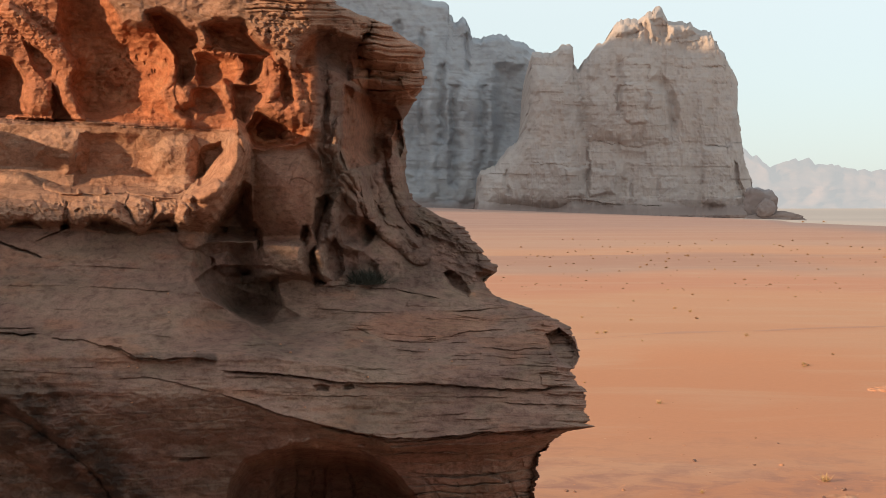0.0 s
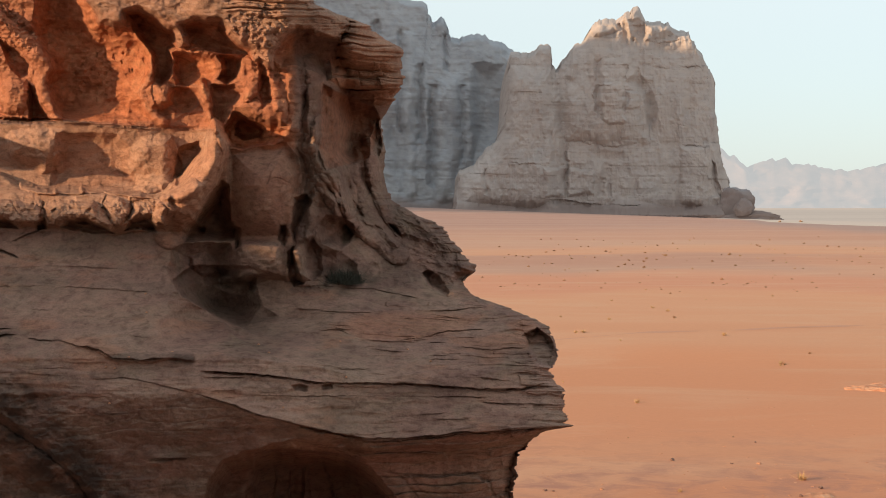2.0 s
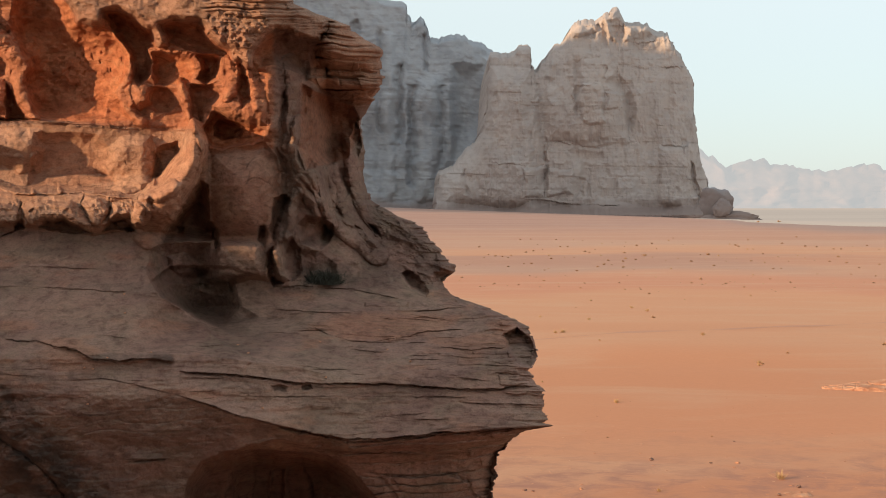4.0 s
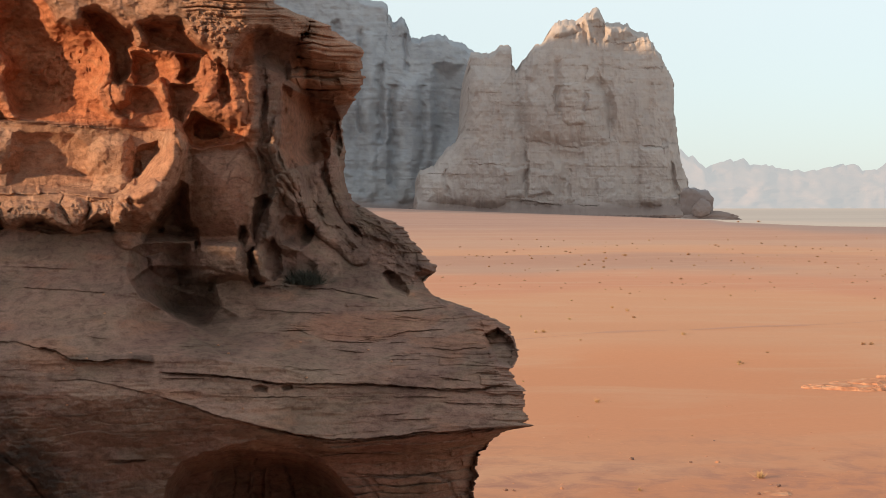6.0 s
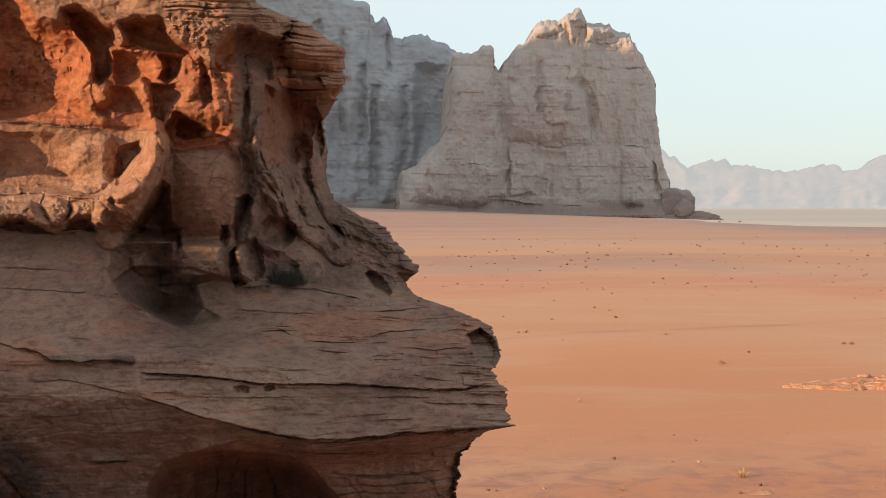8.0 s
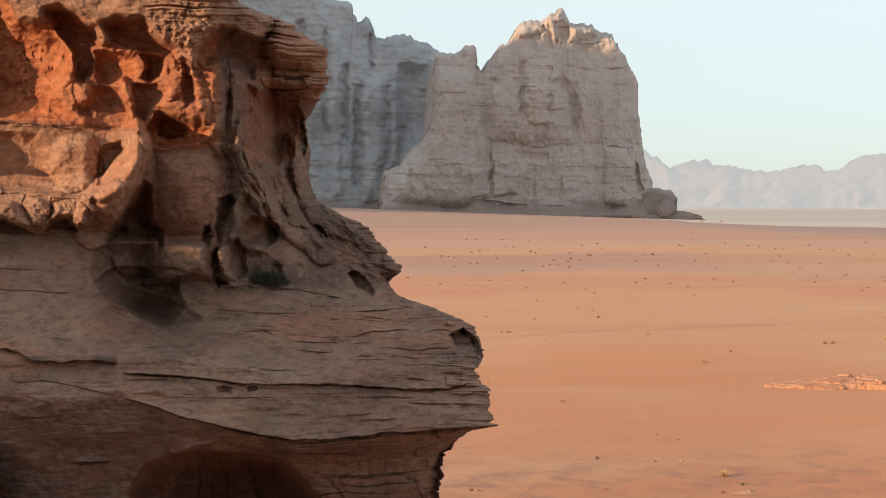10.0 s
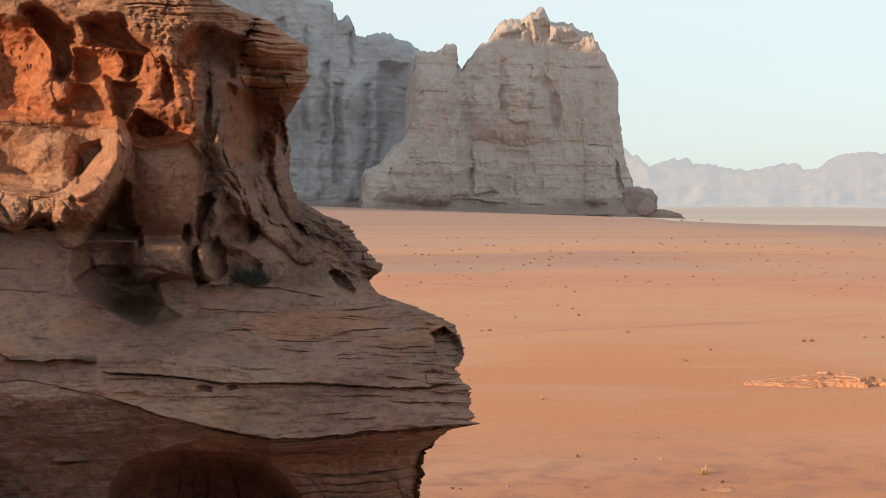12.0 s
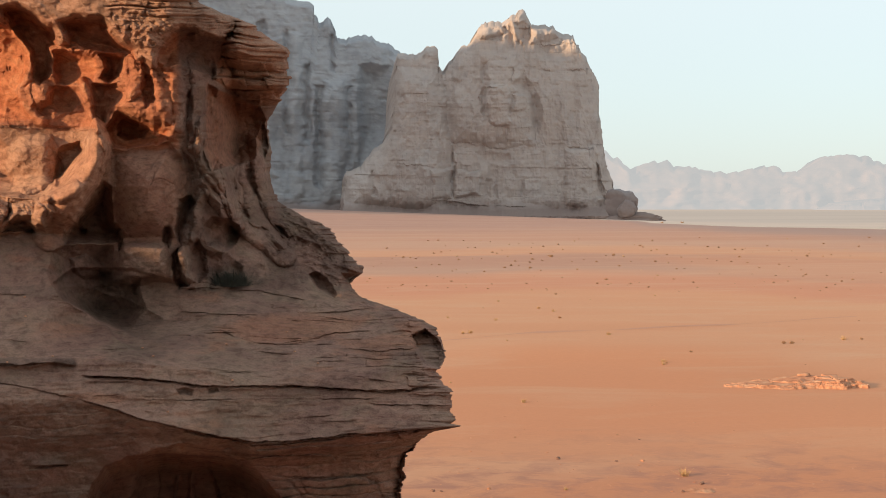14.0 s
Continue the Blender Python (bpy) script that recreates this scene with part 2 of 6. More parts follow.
def part(name, bm, material, parent=None, label="", smooth=False):
    me = bpy.data.meshes.new(name)
    for f in bm.faces:
        f.smooth = smooth
    bm.to_mesh(me)
    bm.free()
    me.materials.append(material)
    ob = new(name, me)
    ob.parent = parent
    if label:
        ob["label"] = label
    return ob


def rough_stone(size, seed, detail=2, flat=1.0, rough=0.22):
    """A broken, angular stone."""
    bm = bmesh.new()
    bmesh.ops.create_icosphere(bm, subdivisions=detail, radius=1.0)
    rnd = random.Random(seed)
    cuts = [(Vector((rnd.uniform(-1, 1), rnd.uniform(-1, 1), rnd.uniform(-1, 1))).normalized(), rnd.uniform(0.55, 0.85)) for _ in range(9)]
    for v in bm.verts:
        p = v.co.copy()
        for way, reach in cuts:
            over = p.dot(way) - reach
            if over > 0:
                p -= way * over
        p *= 1 + rough * noise.fractal(p * 1.7 + Vector((seed * 3.1, 0, 0)), 0.8, 2.0, 4)
        v.co = Vector((p.x * size[0], p.y * size[1], p.z * size[2] * flat))
    return bm


# ---- ground: one sheet of sand to the horizon ----
def ground_height(x, y):
    far = np.hypot(x, y)
    h = 0.35 * cloud(x / 60, y / 26, 3, 40) * ease(25, 70, far) * (1 - ease(500, 900, far))
    h = h + 0.9 * cloud(x / 300, y / 150, 2, 44) * ease(120, 300, far) * (1 - ease(700, 1100, far))
    # far off the plain tips down to the right
    h = h - 0.034 * np.clip(x - 230, -260, 260) * ease(650, 1300, y) * (1 - ease(1900, 2600, y))
    return h


def build_ground():
    turn = np.concatenate([np.linspace(-30, 40, 460), np.linspace(40, 330, 120)[1:-1]])
    radius = np.concatenate([[0.01], np.geomspace(6, 4900, 560)])
    a, r = np.meshgrid(np.radians(turn), radius)
    x, y = r * np.sin(a), r * np.cos(a)
    z = ground_height(x, y)
    zone = np.zeros((*x.shape, 4))
    zone[..., 0] = 1 - ease(48, 64, r + 7 * cloud(x / 9, y / 9, 4, 3))
    slant = np.where(y > 1, x / np.maximum(y, 1), 0)
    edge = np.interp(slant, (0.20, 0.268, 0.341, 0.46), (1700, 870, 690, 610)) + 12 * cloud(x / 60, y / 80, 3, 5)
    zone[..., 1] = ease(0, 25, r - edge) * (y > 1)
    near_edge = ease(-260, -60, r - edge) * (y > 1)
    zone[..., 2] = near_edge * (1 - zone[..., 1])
    zone[..., 3] = 1
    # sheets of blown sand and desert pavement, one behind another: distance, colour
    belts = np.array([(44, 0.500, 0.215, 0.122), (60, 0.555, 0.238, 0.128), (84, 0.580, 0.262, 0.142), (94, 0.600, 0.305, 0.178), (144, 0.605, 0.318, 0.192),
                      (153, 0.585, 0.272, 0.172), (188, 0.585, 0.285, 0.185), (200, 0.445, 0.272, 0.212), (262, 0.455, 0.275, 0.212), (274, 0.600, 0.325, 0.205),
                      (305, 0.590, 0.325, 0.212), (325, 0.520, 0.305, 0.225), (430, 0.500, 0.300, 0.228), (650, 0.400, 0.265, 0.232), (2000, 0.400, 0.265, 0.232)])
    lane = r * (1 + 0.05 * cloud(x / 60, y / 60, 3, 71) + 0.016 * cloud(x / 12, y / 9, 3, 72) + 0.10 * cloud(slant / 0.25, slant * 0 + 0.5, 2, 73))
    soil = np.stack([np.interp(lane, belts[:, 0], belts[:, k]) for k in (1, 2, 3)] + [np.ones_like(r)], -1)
    # the grey belt thins out to the right
    worn = (ease(0.24, 0.36, slant + 0.08 * cloud(x / 40, y / 30, 3, 74)) * ease(188, 202, lane) * (1 - ease(260, 276, lane)) * 0.75)[..., None]
    soil = soil * (1 - worn) + worn * np.array([0.580, 0.300, 0.195, 1.0])
    verts = np.stack([x, y, z], -1).reshape(-1, 3)
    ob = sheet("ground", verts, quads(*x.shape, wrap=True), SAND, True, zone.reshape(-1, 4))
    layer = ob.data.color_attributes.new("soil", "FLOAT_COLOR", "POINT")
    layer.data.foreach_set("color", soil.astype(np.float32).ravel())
    return tagged(ob, "flat plain of red-orange desert sand with gravel patches", "sand", kind="structure")


build_ground()


def build_far_plain():
    """The pale flats between the near sand and the far range."""
    slant, along_it = np.meshgrid(np.linspace(0.20, 0.62, 260), np.linspace(0, 1, 40))
    edge = np.interp(slant, (0.20, 0.268, 0.341, 0.46, 0.62), (1700, 900, 715, 640, 600)) + 10 * cloud(slant * 90, slant * 0, 4, 5)
    r = edge * (4800 / edge) ** along_it
    x, y = r * slant / np.hypot(1, slant), r / np.hypot(1, slant)
    z = ground_height(x, y) + 0.12 + 0.0006 * (r - edge) - 0.3 * (along_it == 0)
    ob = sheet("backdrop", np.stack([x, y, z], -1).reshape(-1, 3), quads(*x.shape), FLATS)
    return tagged(ob, "pale hazy desert flats below the far range", "plain", kind="structure")


build_far_plain()

# ---- the near outcrop: a sandstone prow over a wide ledge ----
# It is carved as seen from the stand: across and up in metres on an upright plane 19 m off.
PLANE = 19.0
# Standing sections of its face at several places along it: (height, distance from the stand)
SECTIONS = []
SECTIONS.append([(16.26, 20.60), (14.71, 20.30), (13.81, 20.40), (13.45, 20.50), (11.98, 20.90), (11.87, 20.90), (11.76, 20.70), (11.02, 20.90), (10.75, 20.70), (10.61, 20.20), (10.12, 19.90), (10.01, 19.90), (9.40, 19.90), (8.52, 18.40), (8.10, 17.90), (7.41, 17.80), (7.09, 17.80), (6.16, 18.10), (3.66, 18.70), (0.00, 17.30), (-0.60, 17.10)])
SECTIONS.append([(15.94, 19.90), (14.47, 19.60), (13.62, 19.70), (13.28, 19.80), (13.04, 20.00), (11.89, 20.20), (11.79, 20.25), (11.68, 20.00), (10.99, 20.30), (10.73, 20.10), (10.60, 19.70), (10.14, 19.50), (10.02, 19.60), (9.43, 19.27), (8.55, 18.10), (8.12, 17.70), (7.43, 17.65), (7.11, 17.70), (6.19, 18.00), (3.69, 18.60), (0.00, 17.20), (-0.60, 17.00)])
SECTIONS.append([(15.75, 19.65), (14.31, 19.25), (13.48, 19.25), (13.15, 19.35), (13.01, 19.55), (11.79, 19.85), (11.64, 19.75), (10.89, 20.15), (10.71, 19.95), (10.58, 19.55), (10.14, 19.35), (10.01, 19.45), (9.44, 19.08), (8.57, 17.90), (8.22, 17.50), (7.46, 17.25), (7.18, 17.35), (6.23, 17.80), (3.73, 18.40), (0.00, 17.00), (-0.60, 16.80)])
SECTIONS.append([(15.67, 19.60), (14.25, 19.20), (13.43, 19.20), (13.11, 19.30), (12.96, 19.40), (11.78, 19.85), (11.63, 19.80), (10.87, 19.90), (10.61, 19.60), (10.15, 19.50), (10.00, 19.60), (9.44, 19.15), (8.57, 17.90), (8.22, 17.50), (7.47, 17.20), (7.18, 17.35), (6.21, 17.90), (3.71, 18.50), (0.00, 17.10), (-0.60, 16.90)])
SECTIONS.append([(15.59, 19.30), (14.19, 18.90), (13.38, 18.90), (12.92, 19.10), (12.62, 19.40), (11.80, 19.60), (11.46, 19.50), (10.69, 19.40), (10.44, 19.60), (10.10, 19.90), (9.39, 20.20), (8.87, 20.10), (8.57, 18.70), (8.22, 17.50), (7.47, 17.20), (7.17, 17.40), (6.19, 18.00), (3.69, 18.60), (0.00, 17.20), (-0.60, 17.00)])
SECTIONS.append([(15.57, 19.20), (14.17, 18.80), (13.36, 18.80), (12.89, 18.90), (12.42, 19.05), (11.77, 19.20), (11.45, 19.40), (11.36, 19.55), (10.53, 19.60), (9.93, 19.70), (9.34, 19.80), (9.25, 20.10), (8.71, 19.90), (8.48, 18.70), (8.22, 17.50), (7.47, 17.20), (7.13, 17.60), (6.07, 18.50), (3.57, 19.10), (0.00, 17.70), (-0.60, 17.50)])
SECTIONS.append([(15.70, 19.70), (14.27, 19.30), (13.46, 19.40), (12.97, 19.50), (12.73, 19.60), (12.51, 19.90), (11.40, 20.10), (10.53, 20.20), (9.91, 20.30), (9.29, 20.40), (8.96, 20.00), (8.48, 18.70), (8.22, 17.55), (7.46, 17.25), (7.09, 17.80), (6.00, 18.80), (3.50, 19.40), (0.00, 18.00), (-0.60, 17.80)])
SECTIONS.append([(15.83, 20.20), (14.37, 19.80), (13.28, 19.90), (12.78, 20.00), (12.66, 21.50), (11.51, 22.20), (10.54, 21.70), (9.80, 21.10), (9.19, 20.60), (8.96, 20.00), (8.48, 18.70), (8.21, 17.60), (7.45, 17.30), (7.06, 18.00), (5.90, 19.20), (3.40, 19.80), (0.00, 18.40), (-0.60, 18.20)])
SECTIONS.append([(16.21, 21.60), (14.67, 21.30), (13.51, 21.50), (12.41, 21.60), (12.15, 22.40), (11.89, 22.90), (10.65, 22.80), (10.06, 22.30), (9.33, 21.30), (8.94, 20.30), (8.46, 18.90), (8.19, 17.80), (7.44, 17.40), (7.06, 18.00), (6.04, 18.60), (3.54, 19.20), (0.00, 17.80), (-0.60, 17.60)])
SECTIONS.append([(16.59, 23.00), (14.91, 22.50), (10.06, 22.40), (9.13, 21.60), (8.92, 20.60), (8.43, 19.20), (8.14, 18.20), (7.40, 17.60), (7.00, 18.30), (6.00, 18.80), (3.50, 19.40), (0.00, 18.00), (-0.60, 17.80)])
SECTION_X = [-8.57, -6.59, -4.36, -3.62, -3.10, -1.99, -1.37, -1.17, -0.39, 1.47]
# Its free end, bed by bed: (across, up)
PROW = [(-1.63, 3.00), (-1.51, 2.93), (-1.18, 2.78), (-0.77, 2.61), (-0.67, 2.51), (-0.46, 2.39), (-0.32, 2.31), (-0.26, 2.22), (-0.25, 2.06), (-0.28, 1.93), (-0.29, 1.77), (-0.38, 1.60), (-0.44, 1.48), (-0.51, 1.36), (-0.59, 1.23), (-0.57, 1.03), (-0.53, 0.85), (-0.54, 0.62), (-0.54, 0.45), (-0.51, 0.25), (-0.46, 0.12)]
PROW += [(-0.32, 0.02), (-0.12, -0.12), (0.13, -0.21), (0.30, -0.31), (0.50, -0.55), (0.67, -0.74), (0.77, -0.87), (0.73, -0.97), (0.60, -1.08), (0.71, -1.24), (0.88, -1.36), (1.00, -1.41), (1.25, -1.49), (1.46, -1.56), (1.66, -1.67), (1.83, -1.75), (1.94, -1.95), (1.97, -2.10), (2.02, -2.21), (1.94, -2.34), (1.90, -2.44)]
PROW += [(1.97, -2.61), (2.12, -2.74), (2.12, -2.81), (2.07, -2.89), (2.14, -3.09), (2.13, -3.17), (2.07, -3.20), (2.23, -3.23), (2.17, -3.26), (1.79, -3.31), (1.67, -3.40), (1.50, -3.57), (1.40, -3.78), (1.38, -4.03), (1.34, -4.30), (1.26, -5.29), (1.22, -7.82), (1.49, -13.38)]
PROW = [(-8.86, 5.68), (-4.79, 3.89), (-2.50, 3.31), (-1.84, 3.08)] + PROW
FACE_LEFT, FACE_TOP, FACE_FOOT = -10.6, 4.6, -12.4


def face_depth(x, z):
    """How far off the face stands, before any carving."""
    depth = np.stack([np.interp(z, [p[0] for p in s][::-1], [p[1] for p in s][::-1]) for s in SECTIONS])
    n = len(SECTION_X)
    k = np.clip(np.searchsorted(SECTION_X, x) - 1, 0, n - 2)
    xs = np.array(SECTION_X)
    s = np.clip((x - xs[k]) / (xs[k + 1] - xs[k]), 0, 1)
    s = 0.5 * s + 0.5 * s * s * (3 - 2 * s)
    a = np.take_along_axis(depth, k[None], 0)[0]
    b = np.take_along_axis(depth, (k + 1)[None], 0)[0]
    return a + (b - a) * s


def bedded(x, z, thick, length, seed):
    """Broken beds: each bed is cut into blocks that stand more or less proud. Gives the block's own number (0 to 1) and how near its rim a place is."""
    zz = z / thick + 0.45 * grain(z / thick * 0.6, z * 0, seed) + 0.10 * cloud(x / 0.5, z / 0.3, 2, seed + 1)
    bed = np.floor(zz)
    fz = zz - bed
    shift = hashed(bed, bed * 0, bed * 0, seed + 2)
    stretch = 0.6 + 0.9 * hashed(bed, bed * 0, bed * 0 + 1, seed + 2)
    xx = x / (length * stretch) + 13.7 * shift + 0.08 * cloud(x / 0.15, z / 0.15, 2, seed + 4)
    col = np.floor(xx)
    fx = xx - col
    own = hashed(col, bed, bed * 0, seed + 3)
    rim = np.minimum(fz, 1 - fz) * thick
    return own, rim, fz


# the overhanging lip of the cap, notched by hollows
CAP_EDGE = [(-4.81, 5.68), (-4.83, 3.00), (-4.76, 2.85), (-4.67, 2.65), (-4.47, 2.60), (-4.29, 2.60), (-4.27, 2.78), (-4.10, 2.83), (-3.88, 2.73), (-3.73, 2.59), (-3.60, 2.52), (-3.52, 2.29), (-3.37, 2.31), (-3.40, 2.49), (-3.45, 2.59), (-3.28, 2.69), (-2.91, 2.69), (-2.82, 2.52), (-2.64, 2.36), (-2.45, 2.24), (-2.42, 2.11), (-2.17, 1.97), (-2.12, 2.24), (-1.96, 2.49), (-1.82, 2.57), (-1.66, 2.56), (-1.56, 2.46), (-1.18, 2.38), (-1.06, 2.59), (-0.85, 5.68)]


class Face:
    """The carved face: how proud each place stands (metres towards the viewer) and its colour zones."""

    def __init__(self, u, v, warp=1.0):
        self.shape = u.shape
        self.u, self.v = u.ravel(), v.ravel()
        self.wu = self.u + warp * 0.030 * cloud(self.u / 0.22, self.v / 0.20, 3, 11) + 0.012 * cloud(self.u / 0.06, self.v / 0.06, 2, 12)
        self.wv = self.v + warp * 0.026 * cloud(self.u / 0.22, self.v / 0.20, 3, 13) + 0.012 * cloud(self.u / 0.06, self.v / 0.06, 2, 14)
        self.proud = np.zeros_like(self.u)
        self.red, self.dark, self.pale = np.zeros_like(self.u), np.zeros_like(self.u), np.zeros_like(self.u)

    def near(self, pts, pad):
        lo_u, hi_u = min(p[0] for p in pts) - pad, max(p[0] for p in pts) + pad
        lo_v, hi_v = min(p[1] for p in pts) - pad, max(p[1] for p in pts) + pad
        return np.nonzero((self.u > lo_u) & (self.u < hi_u) & (self.v > lo_v) & (self.v < hi_v))[0]

    def inside(self, pts, i):
        """Distance to the outline, positive inside it."""
        x, z = self.wu[i], self.wv[i]
        best, within = np.full_like(x, 9.0), np.zeros(len(x), bool)
        for (x0, z0), (x1, z1) in zip(pts, pts[1:] + pts[:1]):
            dx, dz = x1 - x0, z1 - z0
            s = np.clip(((x - x0) * dx + (z - z0) * dz) / (dx * dx + dz * dz + 1e-9), 0, 1)
            best = np.minimum(best, np.hypot(x - x0 - s * dx, z - z0 - s * dz))
            if dz:
                within ^= ((z0 > z) != (z1 > z)) & (x < x0 + dx * (z - z0) / dz)
        return np.where(within, best, -best)

    def mask(self, pts, soft):
        """1 inside the outline, fading out over the rim."""
        full = np.zeros_like(self.u)
        i = self.near(pts, soft + 0.1)
        full[i] = ease(-soft, soft, self.inside(pts, i))
        return full

    def hollow(self, pts, deep, soft=0.12, tilt=0.0, red=0.0, dark=0.0):
        """A hollow that is steep at the rim and rounds to its floor; with tilt its left side is the deeper one; dark
        paints shade onto the floor.
        """
        i = self.near(pts, 0.15)
        d = self.inside(pts, i)
        t = np.clip((d + 0.008) / soft, 0, 1)
        us = [p[0] for p in pts]
        lean = 1 - tilt * np.clip((self.u[i] - 0.5 * (min(us) + max(us))) / (0.5 * (max(us) - min(us))), -1, 1)
        self.proud[i] -= deep * t * (2 - t) * lean
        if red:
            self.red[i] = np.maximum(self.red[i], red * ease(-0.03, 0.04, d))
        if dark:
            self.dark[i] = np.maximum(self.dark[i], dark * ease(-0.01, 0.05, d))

    def bulge(self, pts, high, soft=0.15, pale=0.0, sharp=0.0):
        i = self.near(pts, 0.15)
        d = self.inside(pts, i)
        t = np.clip((d + 0.008) / soft, 0, 1)
        self.proud[i] += high * ((1 - sharp) * t * (2 - t) + sharp * ease(0, 0.25, t))
        if pale:
            self.pale[i] = np.maximum(self.pale[i], pale * ease(-0.02, 0.04, d))

    def rib(self, path, high, pale=0.0, power=0.6, tail=1.0):
        """A rounded rib or strut along (across, up, half width)."""
        i = self.near(path, 0.5)
        x, z = self.wu[i], self.wv[i]
        best, where = np.full_like(x, 9.0), np.zeros_like(x)
        for k, ((x0, z0, w0), (x1, z1, w1)) in enumerate(zip(path, path[1:])):
            dx, dz = x1 - x0, z1 - z0
            s = np.clip(((x - x0) * dx + (z - z0) * dz) / (dx * dx + dz * dz + 1e-9), 0, 1)
            d = np.hypot(x - x0 - s * dx, z - z0 - s * dz) / (w0 + (w1 - w0) * s)
            where = np.where(d < best, (k + s) / (len(path) - 1), where)
            best = np.minimum(best, d)
        lift = np.clip(1 - best * best, 0, 1) ** power * (1 - (1 - tail) * ease(0.6, 1.0, where))
        self.proud[i] += high * lift
        if pale:
            self.pale[i] = np.maximum(self.pale[i], pale * ease(0.0, 0.3, lift))

    def lip(self, path, deep, slot=0.03, reach=0.14, dark=0.7, rough=0.018, broken=0.75):
        """The edge of a bed: proud above, cut under, with a dark crack and shade painted below."""
        px, pz = np.array([p[0] for p in path]), np.array([p[1] for p in path])
        i = self.near(path, 0.45)
        x, z = self.u[i], self.v[i]
        line = np.interp(x, px, pz) + rough * cloud(x / 0.25, x * 0 + pz[0], 4, 55) + 0.25 * rough * np.round(2 * cloud(x / 0.08, x * 0 + pz[0], 2, 54))
        fade = ease(px[0] - 0.04, px[0] + 0.15, x) * (1 - ease(px[-1] - 0.15, px[-1] + 0.04, x))
        fade = fade * (1 - broken * ease(-0.1, 0.45, cloud(x / 0.45, x * 0 + pz[0] * 3, 3, 57)))
        over = z - line
        under = np.clip(-over, 0, 9)
        slot = slot * (0.75 + 0.7 * cloud(x / 0.16, x * 0 + pz[0] * 5, 3, 56))
        slot = np.maximum(slot, 0.004)
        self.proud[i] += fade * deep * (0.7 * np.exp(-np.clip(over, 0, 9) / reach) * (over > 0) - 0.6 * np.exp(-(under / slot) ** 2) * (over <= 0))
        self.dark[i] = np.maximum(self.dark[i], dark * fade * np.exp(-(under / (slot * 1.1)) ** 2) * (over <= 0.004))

    def joint(self, path, deep, wide=0.012, dark=0.22):
        i = self.near(path, 0.2)
        d, s = along(self.wu[i], self.wv[i], path)
        self.proud[i] -= deep * (1 - ease(0.3, 1.0, d / wide))
        self.dark[i] = np.maximum(self.dark[i], dark * (1 - ease(0.5, 1.4, d / wide)))

    # darkens along a path: staining, and the shade painted into the gully
    def stain_shade(self, path, wide, strength):
        i = self.near(path, wide + 0.1)
        d, s = along(self.wu[i], self.wv[i], path)
        self.dark[i] = np.maximum(self.dark[i], strength * (1 - ease(0.2, 1.0, d / wide)) * np.clip(0.75 + 0.9 * cloud(self.u[i] / 0.22, self.v[i] / 0.16, 4, 95), 0, 1))


